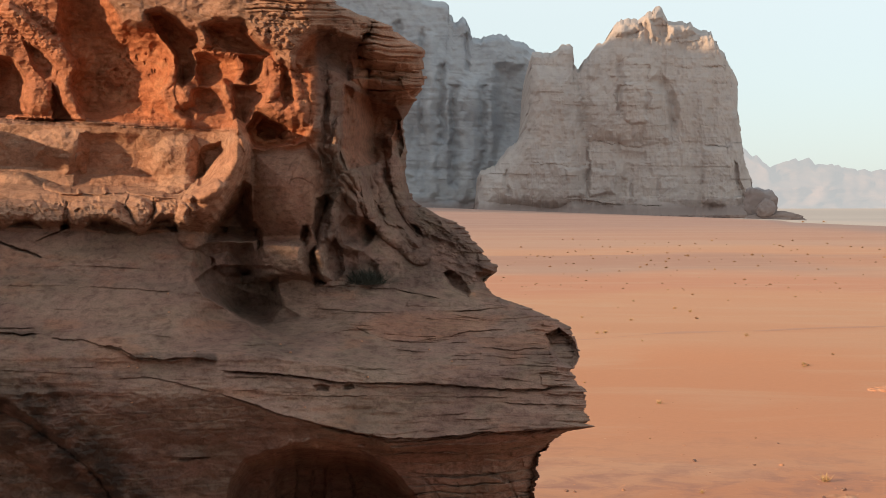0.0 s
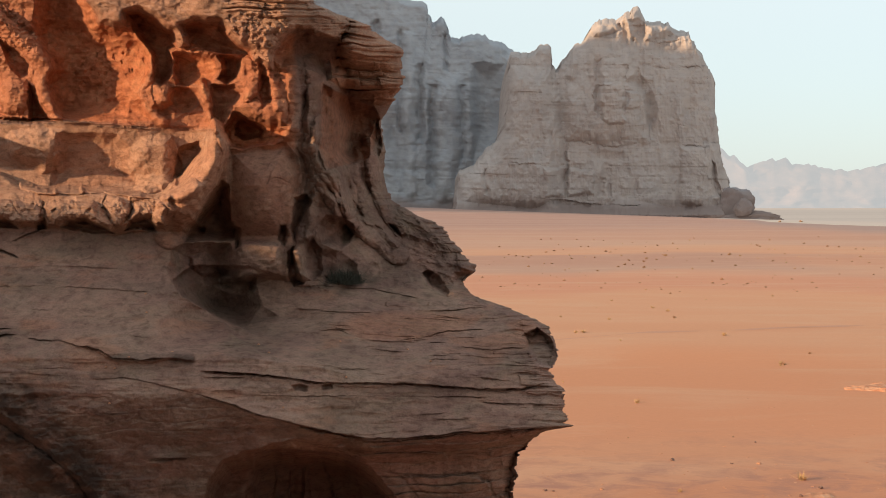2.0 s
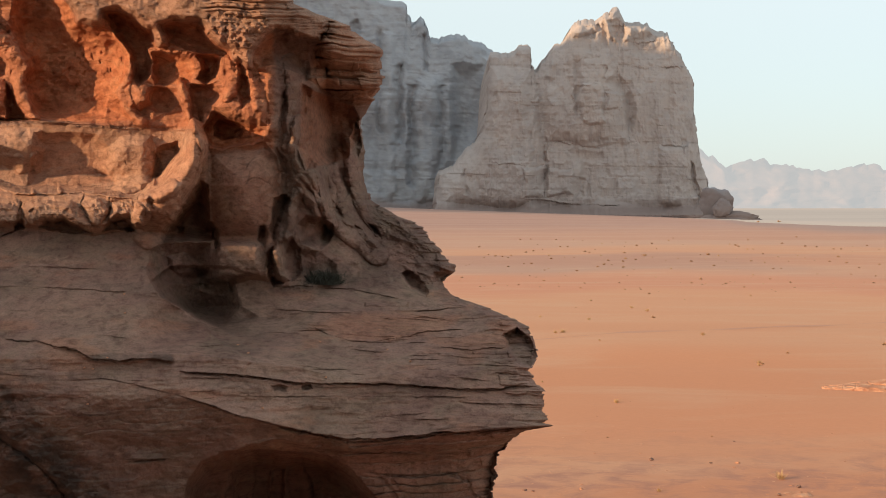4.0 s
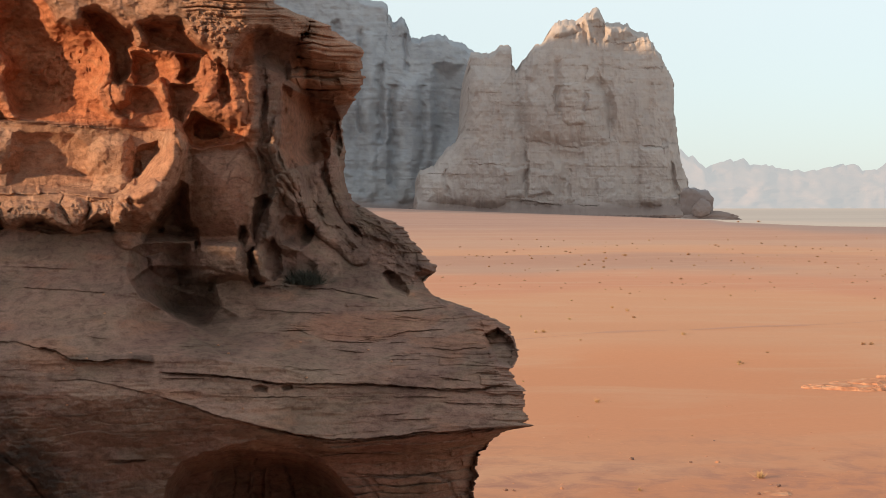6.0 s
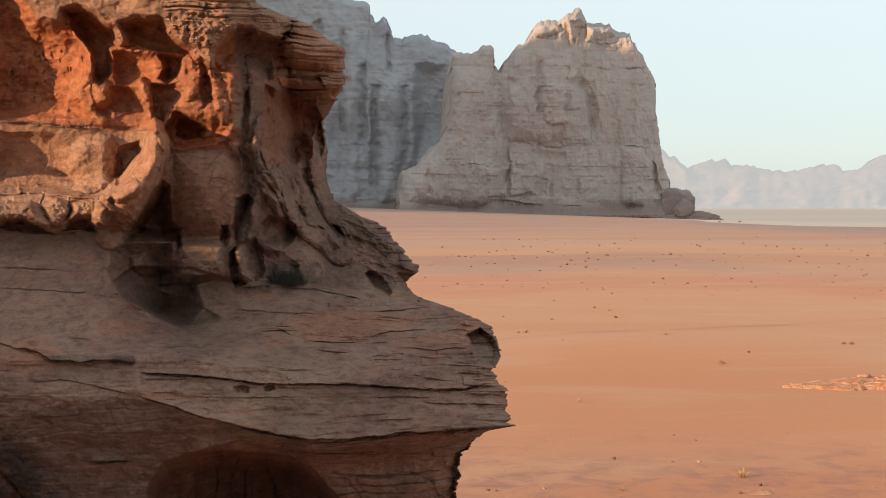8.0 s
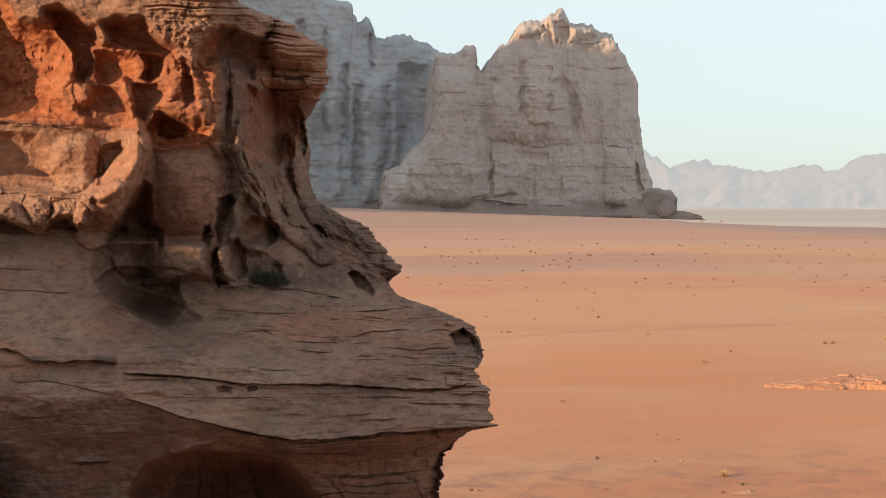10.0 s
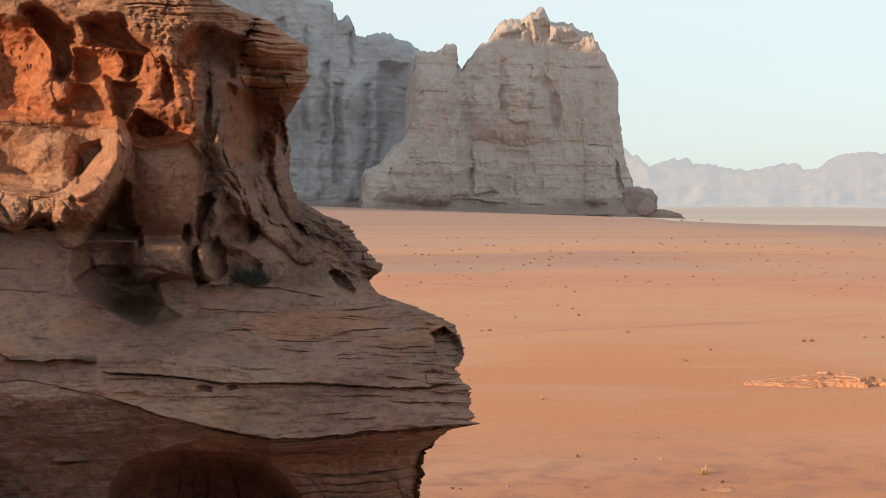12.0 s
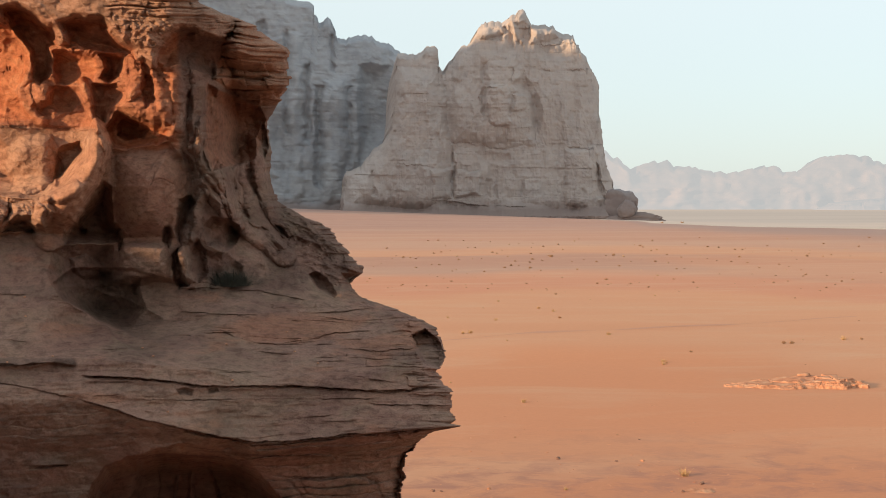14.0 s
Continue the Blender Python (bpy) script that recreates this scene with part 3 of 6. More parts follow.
def carve(u, v):
    f = Face(u, v)
    u, v = f.u, f.v
    band = f.mask([(-7.76, 2.59), (-5.61, 3.32), (-4.67, 2.83), (-1.84, 2.51), (-1.85, 0.85), (-2.75, 0.80), (-2.93, 1.10), (-3.74, 1.13), (-5.22, 1.23), (-7.78, 1.31)], 0.05)
    middle = f.mask([(-7.78, 1.26), (-2.92, 1.10), (-2.80, 0.54), (-3.17, -0.45), (-3.75, -0.37), (-4.49, -0.42), (-5.57, -0.31), (-7.80, -0.31)], 0.04)
    prow = f.mask([(-1.18, 2.51), (-1.02, 2.79), (-0.03, 2.51), (-0.03, 1.44), (-0.69, 1.47), (-1.06, 1.64), (-1.33, 1.83)], 0.04)
    ledge = f.mask([(-8.96, -0.39), (-4.49, -0.45), (-3.63, -0.41), (-3.59, -1.16), (-3.18, -1.51), (-2.68, -1.95), (-1.85, -1.28), (-0.20, -1.16), (0.96, -1.28), (2.62, -1.45), (2.62, -3.24), (0.96, -3.30), (0.13, -3.39), (-0.78, -3.44), (-1.53, -3.26), (-2.36, -3.05), (-3.23, -2.76), (-8.99, -2.69)], 0.06)
    flank = f.mask([(-1.84, 2.01), (-1.19, 1.77), (-0.20, 1.60), (-0.20, 0.12), (0.63, -0.95), (-0.03, -1.20), (-1.85, -1.20), (-1.97, -0.45)], 0.06)
    shoulder = f.mask([(-0.46, 0.21), (-0.03, -0.04), (0.96, -0.62), (0.96, -1.45), (0.46, -1.32), (-0.20, -0.62), (-0.36, -0.29)], 0.06)
    foot = f.mask([(-8.99, -2.69), (-3.23, -2.78), (-2.36, -3.09), (-1.53, -3.29), (-0.78, -3.47), (0.13, -3.42), (0.96, -3.34), (2.62, -3.25), (2.69, -18.17), (-9.23, -18.17)], 0.06)
    chest = f.mask([(-3.66, 0.54), (-2.83, 1.07), (-1.97, 0.95), (-1.70, 0.45), (-1.85, -0.54), (-2.68, -0.50), (-3.59, -0.41)], 0.05)
    # swelling, beds and grit
    f.proud += 0.07 * cloud(u / 0.9, v / 0.8, 3, 31) + 0.025 * cloud(u / 0.24, v / 0.2, 3, 32)
    warp = v + 0.05 * cloud(u / 2.5, v / 1.5, 2, 21) + 0.015 * u + 0.035 * cloud(u / 0.35, v / 0.35, 3, 23)
    own, rim, fz = bedded(u, warp + 0.06 * u * prow, 0.15, 0.7, 22)
    block = (0.6 * own + 0.4 * np.sin(np.pi * fz) ** 0.5) * ease(0.0, 0.025, rim)
    own2, rim2, _ = bedded(u, warp, 0.05, 0.36, 26)
    sliver = own2 * ease(0.0, 0.012, rim2)
    own3, rim3, _ = bedded(u, warp, 0.07, 0.9, 28)
    slab, rim5, _ = bedded(u + 0.3 * v + 0.05 * cloud(u / 0.12, v / 0.12, 3, 45), warp + 0.05 * cloud(u / 0.5, v / 0.5, 2, 46), 0.19, 0.42, 44)
    top = f.mask([(-2.81, 5.68), (-1.63, 5.68), (-0.69, 2.67), (-0.69, 2.52), (-1.18, 2.60), (-1.84, 2.59), (-2.83, 2.83)], 0.06)
    f.proud += prow * (0.26 * slab * ease(0.0, 0.03, rim5) + 0.14 * block + 0.015 * sliver - 0.20) + (1 - prow) * top * (0.10 * block + 0.05 * sliver - 0.06)
    f.proud += shoulder * (0.11 * ridges(u / 0.26 + v / 0.5, v / 0.20 + u / 0.6, 4, 79) + 0.04 * cloud(u / 0.07, v / 0.05, 3, 80))
    nose = f.mask([(1.00, -1.36), (2.28, -1.45), (2.38, -3.36), (1.63, -3.36), (1.46, -2.69), (1.21, -1.95)], 0.15)
    f.proud += nose * (0.11 * slab * ease(0.0, 0.03, rim5) + 0.03 * block + 0.02 * sliver - 0.07)
    scour = 0.35 + 0.65 * ease(-0.2, 0.4, cloud(u / 1.3, v / 0.35, 3, 29))
    f.proud += ledge * scour * (0.016 * own3 ** 4 * ease(0.0, 0.015, rim3) + 0.004 * own2 ** 2 - 0.004)
    f.proud += ledge * (0.045 * cloud(u / 1.3, warp / 0.16, 4, 24) + 0.008 * ridges(u / 0.6, warp / 0.07, 3, 25))
    slope = f.mask([(-1.85, -1.28), (0.96, -1.32), (1.79, -1.78), (1.79, -2.44), (-1.19, -2.44), (-1.86, -1.95)], 0.12)
    f.proud += slope * (0.026 * own3 ** 3 * ease(0.0, 0.012, rim3) + 0.005 * sliver)
    rock = f.mask([(-1.20, -3.38), (1.46, -3.28), (1.47, -5.29), (-0.70, -5.29), (-0.70, -3.86)], 0.08)
    own4, rim4, _ = bedded(u + 0.35 * v + 0.10 * cloud(u / 0.5, v / 0.4, 3, 85), v - 0.05 * u + 0.08 * cloud(u / 0.7, v / 0.4, 4, 84), 0.14, 0.7, 82)
    f.proud += foot * (1 - rock) * (0.018 * own4 * ease(0.0, 0.018, rim4) + 0.07 * cloud(u / 0.9, v / 0.45, 3, 89) + 0.06 * cloud(u / 0.35, v / 0.25, 3, 86))
    f.proud += rock * (0.11 * own4 * ease(0.0, 0.018, rim4) - 0.05)
    fine = 0.014 * ridges(u / 0.17, v / 0.12, 4, 74) + 0.016 * cloud(u / 0.07, v / 0.055, 3, 75)
    rubble = np.clip(f.mask([(-7.75, 3.00), (-5.95, 2.91), (-5.38, 2.34), (-5.63, 2.10), (-6.12, 2.42), (-7.76, 2.26)], 0.08) + f.mask([(-4.76, 2.71), (-3.98, 2.63), (-3.73, 2.38), (-3.98, 2.49), (-4.35, 2.52)], 0.05) + f.mask([(-3.61, 2.49), (-3.39, 2.51), (-3.28, 2.30), (-2.91, 2.28), (-2.99, 2.18), (-3.53, 2.22)], 0.05) + f.mask([(-2.89, 2.77), (-2.00, 2.83), (-1.84, 2.51), (-2.09, 2.10), (-2.01, 1.77), (-2.34, 1.81), (-2.58, 2.18), (-2.46, 2.26), (-2.83, 2.51)], 0.06) + f.mask([(-7.79, 0.11), (-5.56, 0.07), (-4.57, 0.06), (-3.71, 0.08), (-3.75, -0.29), (-4.49, -0.29), (-7.80, -0.27)], 0.05), 0, 1)
    f.proud += fine * (1 - 0.6 * chest) * (1 - 0.5 * ledge) * (1 - 0.4 * middle) + rubble * (0.030 * ridges(u / 0.11, v / 0.075, 3, 76) + 0.035 * cloud(u / 0.05, v / 0.04, 3, 78))
    near, second, cell = cells(f.wu / 0.050 + 0.35 * cloud(u / 0.05, v / 0.05, 2, 70), f.wv / 0.105 + 0.3 * cloud(u / 0.06, v / 0.06, 2, 69), 71)
    patch = ease(-0.05, 0.35, cloud(u / 0.6, v / 0.45, 3, 72))
    pits = (1 - ease(0.05, 0.45, near)) * (cell > 0.70) * (0.4 + 0.6 * hashed(np.floor(u / 0.1), np.floor(v / 0.1), u * 0, 68)) * patch
    honey = np.clip(f.mask([(-5.09, 2.30), (-3.90, 2.26), (-3.98, 1.85), (-4.11, 1.36), (-4.81, 1.44), (-5.09, 1.85)], 0.08) + 0.6 * f.mask([(-4.28, 0.95), (-2.83, 1.07), (-2.84, 0.54), (-4.24, 0.54)], 0.06) + rubble, 0, 1)
    f.proud -= 0.060 * pits * honey
    f.proud += 0.055 * np.maximum(band, 0.5 * flank) * ridges(f.wu / 0.34, f.wv / 0.28, 3, 39)
    f.proud += 0.05 * flank * cloud(f.wu / 0.14, f.wv / 0.2, 3, 33)

    # the cap's overhanging lip, and the beds of the prow
    f.bulge(CAP_EDGE, 0.36, 0.10, 0.55)
    f.bulge([(-1.33, 1.83), (-1.18, 2.08), (-1.17, 2.36), (-1.08, 2.67), (-1.00, 3.32), (0.13, 2.83), (0.13, 1.51), (-0.38, 1.49), (-0.69, 1.46), (-1.00, 1.62)], 0.62, 0.22)
    f.hollow([(-2.14, 2.18), (-1.96, 2.47), (-1.82, 2.56), (-1.66, 2.55), (-1.58, 2.44), (-1.18, 2.36), (-1.14, 2.26), (-1.23, 2.01), (-1.37, 1.81), (-1.55, 1.97), (-1.84, 2.06), (-2.05, 2.01)], 0.42, 0.18)
    f.hollow([(-1.43, 1.77), (-1.19, 1.64), (-0.69, 1.46), (-0.59, 1.28), (-0.65, 1.07), (-0.69, 0.85), (-0.81, 0.67), (-1.11, 0.60), (-1.39, 0.54), (-1.48, 0.85), (-1.47, 1.36)], 0.75, 0.26, 0.1, 0.45)
    over_lip = f.mask(CAP_EDGE, 0.03)
    # hollows of the orange band, with the fins between them
    f.hollow([(-6.73, 2.21), (-6.45, 2.19), (-6.24, 2.13), (-6.11, 1.93), (-6.07, 1.77), (-6.13, 1.56), (-6.11, 1.39), (-5.98, 1.31), (-6.46, 1.28), (-6.74, 1.31)], 0.62, 0.14, 0.0, 0.5)
    f.hollow([(-7.45, 1.34), (-6.46, 1.31), (-5.96, 1.29), (-5.29, 1.27), (-5.21, 1.22), (-5.97, 1.20), (-7.45, 1.23)], 0.34, 0.05)
    f.hollow([(-5.55, 3.49), (-4.86, 3.49), (-4.83, 3.00), (-4.67, 2.64), (-4.29, 2.57), (-3.98, 2.47), (-3.88, 2.22), (-3.96, 1.85), (-4.12, 1.65), (-3.99, 1.44), (-3.81, 1.23), (-4.40, 1.18), (-5.14, 1.23), (-5.29, 1.31), (-5.45, 1.77), (-5.38, 2.01), (-5.51, 2.30), (-5.62, 2.59)], 0.50, 0.42, 0.60, 1.0)
    f.hollow([(-5.70, 1.77), (-5.59, 1.65), (-5.53, 1.44), (-5.37, 1.25), (-5.68, 1.25), (-5.73, 1.44), (-5.69, 1.60)], 0.35, 0.08, 0, 0.3)
    f.hollow([(-6.12, 2.41), (-5.83, 2.30), (-5.66, 2.10), (-5.69, 1.89), (-5.83, 1.85), (-5.99, 2.08)], 0.22, 0.10, 0, 0.3)
    f.rib([(-6.36, 2.85, 0.116), (-6.07, 2.63, 0.140), (-5.79, 2.38, 0.165), (-5.58, 2.18, 0.165), (-5.45, 2.00, 0.157), (-5.52, 1.81, 0.116), (-5.45, 1.56, 0.099), (-5.29, 1.31, 0.099)], 0.20, 0.4)
    f.bulge([(-6.12, 1.77), (-5.96, 1.85), (-5.75, 1.83), (-5.67, 1.69), (-5.72, 1.44), (-5.84, 1.33), (-6.00, 1.35), (-6.10, 1.52)], 0.16, 0.14, 0.4)
    f.hollow([(-4.27, 2.78), (-4.10, 2.82), (-3.88, 2.72), (-3.73, 2.58), (-3.60, 2.51), (-3.51, 2.28), (-3.64, 2.23), (-3.59, 2.08), (-3.63, 1.88), (-3.78, 1.76), (-3.88, 1.85), (-3.92, 2.18), (-4.01, 2.34), (-4.21, 2.57)], 0.42, 0.12, 0.15, 0.8)
    f.rib([(-4.10, 2.49, 0.074), (-3.93, 2.19, 0.074), (-3.97, 1.85, 0.083), (-4.02, 1.65, 0.099), (-3.94, 1.40, 0.099), (-3.77, 1.23, 0.099)], 0.12, 0.2)
    f.hollow([(-3.61, 2.22), (-3.24, 2.20), (-2.99, 2.18), (-2.95, 1.97), (-3.03, 1.77), (-3.20, 1.74), (-3.57, 1.75), (-3.61, 2.01)], 0.24, 0.16, 0.5, 1.0)
    f.hollow([(-3.67, 1.72), (-3.37, 1.77), (-3.22, 1.65), (-3.24, 1.44), (-3.36, 1.35), (-3.57, 1.37), (-3.71, 1.47)], 0.20, 0.14, 0.1, 0.9)
    f.bulge([(-4.00, 1.69), (-3.88, 1.80), (-3.70, 1.78), (-3.57, 1.67), (-3.61, 1.49), (-3.76, 1.39), (-3.92, 1.44)], 0.30, 0.20, 0.5)
    f.hollow([(-3.44, 2.62), (-3.20, 2.68), (-2.91, 2.69), (-2.82, 2.51), (-2.64, 2.35), (-2.45, 2.24), (-2.45, 2.12), (-2.83, 2.19), (-3.16, 2.28), (-3.37, 2.37)], 0.30, 0.12, 0, 0.3)
    f.hollow([(-2.96, 2.18), (-2.57, 2.18), (-2.59, 2.01), (-2.65, 1.85), (-2.83, 1.76), (-2.95, 1.84), (-2.90, 2.01)], 0.40, 0.12, 0.2, 0.8)
    f.hollow([(-3.06, 1.75), (-2.71, 1.77), (-2.59, 1.65), (-2.70, 1.48), (-2.83, 1.36), (-2.91, 1.14), (-3.01, 1.32), (-3.07, 1.52)], 0.22, 0.10, 0.2, 0.5)
    f.rib([(-3.19, 1.80, 0.058), (-3.13, 1.56, 0.107), (-3.11, 1.41, 0.074), (-3.09, 1.29, 0.050), (-2.98, 1.11, 0.058)], 0.26, 0.7)
    f.rib([(-2.45, 2.11, 0.099), (-2.42, 1.78, 0.124), (-2.54, 1.57, 0.074)], 0.14, 0.1)
    f.hollow([(-2.35, 1.93), (-2.22, 1.87), (-2.17, 1.47), (-2.32, 1.42), (-2.38, 1.65)], 0.18, 0.08, 0, 0.8)
    f.rib([(-2.21, 1.92, 0.050), (-2.11, 1.67, 0.074), (-2.11, 1.42, 0.050)], 0.08)
    f.bulge([(-2.77, 1.44), (-2.59, 1.54), (-1.97, 1.54), (-1.91, 1.18), (-2.05, 1.18), (-2.34, 1.24), (-2.59, 1.33)], 0.14, 0.10)
    f.hollow([(-2.88, 1.14), (-2.71, 1.37), (-2.59, 1.32), (-2.34, 1.23), (-2.09, 1.17), (-1.95, 1.10), (-1.99, 0.96), (-2.34, 0.88), (-2.59, 0.82), (-2.77, 0.87)], 0.34, 0.10, 0.25, 1.0)
    f.hollow([(-2.72, 1.16), (-2.64, 1.25), (-2.42, 1.20), (-2.29, 1.09), (-2.34, 0.97), (-2.59, 0.96), (-2.70, 1.02)], 0.34, 0.08, 0, 0.6)
    f.rib([(-1.88, 1.93, 0.083), (-1.83, 1.52, 0.116), (-1.85, 1.15, 0.083)], 0.10)
    f.rib([(-1.60, 2.10, 0.116), (-1.53, 1.77, 0.132), (-1.60, 1.36, 0.116), (-1.63, 0.86, 0.099)], 0.12)
    f.hollow([(-1.78, 1.60), (-1.66, 1.69), (-1.65, 1.03), (-1.76, 0.95)], 0.10, 0.09)
    f.hollow([(-1.53, 1.44), (-1.42, 1.69), (-1.38, 1.36), (-1.47, 0.95), (-1.42, 0.54), (-1.52, 0.70)], 0.18, 0.07)
    f.lip([(-7.69, 1.29), (-6.46, 1.28), (-5.96, 1.23), (-5.64, 1.24), (-5.22, 1.23), (-4.69, 1.21)], -0.10, 0.045, 0.10, 0.55)
    f.lip([(-4.81, 1.16), (-3.99, 1.13), (-3.58, 1.12), (-2.92, 1.10)], -0.05, 0.02, 0.08, 0.35, 0.015)
    # the worn wall behind the shelf, shaded by a swelling beside it
    f.bulge([(-8.93, 1.39), (-7.20, 1.36), (-6.97, 1.23), (-6.99, 0.99), (-7.21, 0.85), (-8.94, 0.83)], 1.40, 0.30)
    f.hollow([(-5.31, 1.06), (-4.40, 1.05), (-4.24, 0.85), (-4.26, 0.54), (-4.14, 0.37), (-4.82, 0.26), (-5.40, 0.29)], 0.16, 0.20, 0.0, 0.15)
    f.bulge([(-6.05, 1.00), (-5.93, 1.10), (-5.55, 1.14), (-5.22, 1.11), (-5.16, 0.85), (-5.21, 0.54), (-5.48, 0.47), (-5.74, 0.59), (-5.99, 0.70)], 0.22, 0.40, 0.3)
    f.rib([(-5.54, 0.68, 0.074), (-5.48, 0.54, 0.074)], 0.05)
    f.rib([(-5.31, 0.70, 0.074), (-5.26, 0.54, 0.066)], 0.05)
    f.bulge([(-4.27, 0.63), (-4.22, 0.85), (-4.07, 0.98), (-3.82, 1.05), (-3.63, 1.03), (-3.56, 0.85), (-3.57, 0.54), (-3.58, 0.29), (-3.75, 0.18), (-4.23, 0.20), (-4.13, 0.37), (-4.26, 0.50)], 0.26, 0.22, 0.5)
    f.hollow([(-3.56, 0.77), (-3.50, 0.68), (-3.48, 0.49), (-3.50, 0.32), (-3.57, 0.32), (-3.60, 0.54)], 0.10, 0.05, 0, 0.2)
    f.hollow([(-3.53, 0.85), (-3.23, 0.95), (-3.17, 0.72), (-3.28, 0.50), (-3.45, 0.32), (-3.56, 0.31), (-3.58, 0.54)], 0.24, 0.10, -0.3, 0.2)
    # the shelf: a thin upper bed over knobbly blocks with arched undercuts
    f.bulge([(-7.79, 0.58), (-6.47, 0.52), (-6.06, 0.48), (-5.78, 0.31), (-5.32, 0.21), (-4.82, 0.26), (-4.24, 0.16), (-3.67, 0.11), (-3.58, -0.06), (-3.71, -0.31), (-4.49, -0.42), (-5.49, -0.31), (-7.80, -0.31)], 0.22, 0.10, 0.6)
    f.rib([(-5.78, 0.31, 0.058), (-5.55, 0.23, 0.066), (-5.32, 0.20, 0.050)], 0.13, 0.6)
    f.rib([(-5.30, 0.22, 0.058), (-4.95, 0.24, 0.058)], 0.13, 0.6)
    f.rib([(-4.93, 0.26, 0.058), (-4.61, 0.24, 0.058), (-4.26, 0.17, 0.050), (-3.68, 0.12, 0.041)], 0.13, 0.6)
    f.bulge([(-7.46, 0.16), (-6.47, 0.11), (-5.98, 0.09), (-5.61, 0.02), (-5.49, -0.09), (-5.55, -0.29), (-5.90, -0.26), (-6.02, -0.19), (-6.23, -0.21), (-6.48, -0.21), (-7.47, -0.25)], 0.16, 0.10, 0.5)
    f.bulge([(-5.47, -0.02), (-5.35, 0.07), (-4.74, 0.07), (-4.62, -0.08), (-4.49, -0.26), (-4.53, -0.36), (-4.91, -0.21), (-5.15, -0.20), (-5.32, -0.28), (-5.47, -0.17)], 0.22, 0.10, 0.6)
    f.bulge([(-4.62, 0.04), (-4.41, 0.11), (-4.26, 0.02), (-4.24, -0.12), (-4.39, -0.29), (-4.49, -0.25)], 0.16, 0.08, 0.5)
    f.bulge([(-4.20, 0.07), (-3.83, 0.10), (-3.70, -0.04), (-3.74, -0.26), (-3.87, -0.18), (-4.08, -0.16), (-4.22, -0.24)], 0.20, 0.08, 0.4)
    # the arched undercuts, their shade also painted dark on the floor
    f.hollow([(-6.36, -0.31), (-6.23, -0.21), (-6.02, -0.19), (-5.85, -0.28), (-5.87, -0.32)], 0.34, 0.06, 0, 0, 0.55)
    f.hollow([(-5.62, -0.24), (-5.47, -0.19), (-5.42, -0.31), (-5.58, -0.36)], 0.30, 0.06, 0, 0, 0.5)
    f.hollow([(-5.25, -0.32), (-5.13, -0.20), (-4.91, -0.18), (-4.61, -0.30), (-4.48, -0.40), (-4.82, -0.39)], 0.36, 0.07, 0, 0, 0.55)
    f.hollow([(-4.35, -0.36), (-4.21, -0.21), (-4.00, -0.16), (-3.85, -0.26), (-3.87, -0.39), (-4.08, -0.34)], 0.30, 0.06, 0, 0, 0.5)
    f.joint([(-5.48, 0.04), (-5.55, -0.17), (-5.50, -0.31)], 0.04)
    f.joint([(-5.94, 0.07), (-5.88, -0.06), (-5.73, -0.22)], 0.02)
    f.joint([(-4.56, 0.19), (-4.64, 0.04), (-4.56, -0.12)], 0.025)
    f.joint([(-4.24, 0.12), (-4.23, -0.12)], 0.03)
    # the strut, the dark cavity under it and the swollen column
    f.hollow([(-2.92, 0.39), (-2.79, 0.31), (-2.79, -0.22), (-2.66, -0.33), (-2.70, -0.49), (-3.01, -0.52), (-3.45, -0.52), (-3.49, -0.36), (-3.29, -0.12), (-3.05, 0.16)], 0.85, 0.22)
    f.hollow([(-2.84, 0.82), (-2.34, 0.87), (-1.97, 0.93), (-1.80, 0.73), (-1.68, 0.44), (-1.74, 0.15), (-1.84, -0.18), (-1.97, -0.49), (-2.35, -0.52), (-2.76, -0.49), (-2.84, -0.21)], 0.25, 0.12)
    f.bulge([(-2.84, 0.83), (-2.34, 0.89), (-1.97, 0.95), (-1.80, 0.74), (-1.68, 0.45), (-1.74, 0.16), (-1.84, -0.17), (-1.97, -0.49), (-2.35, -0.52), (-2.64, -0.49), (-2.79, -0.21), (-2.83, 0.37)], 0.48, 0.62)
    f.hollow([(-1.80, 0.85), (-1.60, 0.62), (-1.58, 0.16), (-1.72, -0.26), (-1.83, -0.55), (-1.89, -0.49), (-1.77, 0.12), (-1.72, 0.45)], 0.18, 0.10)
    f.hollow([(-2.72, -0.29), (-2.63, -0.31), (-2.64, -0.60), (-2.72, -0.64)], 0.25, 0.05)
    f.hollow([(-3.27, -0.31), (-3.16, -0.32), (-3.17, -0.42), (-3.27, -0.40)], 0.2, 0.04)
    f.rib([(-2.99, 1.14, 0.124), (-2.97, 0.96, 0.182), (-3.03, 0.73, 0.206), (-3.17, 0.49, 0.240), (-3.37, 0.21, 0.289), (-3.55, -0.07, 0.314), (-3.62, -0.22, 0.297), (-3.67, -0.39, 0.248)], 0.92, 0.5, 0.5, 0.2)
    f.rib([(-2.90, 0.96, 0.058), (-2.84, 0.75, 0.066), (-2.91, 0.54, 0.050)], 0.08)
    f.rib([(-4.24, 0.12, 0.041), (-3.83, 0.12, 0.066), (-3.53, 0.16, 0.116), (-3.33, 0.27, 0.132)], 0.16, 0.5)
    f.joint([(-2.24, 0.54), (-2.11, 0.77)], 0.022, 0.009, 0.08)
    f.joint([(-2.26, 0.32), (-2.16, 0.40), (-1.97, 0.35), (-1.85, 0.29)], 0.022, 0.009, 0.08)
    f.joint([(-2.19, 0.50), (-2.24, 0.35)], 0.022, 0.009, 0.08)
    f.lip([(-2.59, -0.29), (-2.26, -0.27), (-2.02, -0.29)], 0.05, 0.02, 0.06, 0.2)
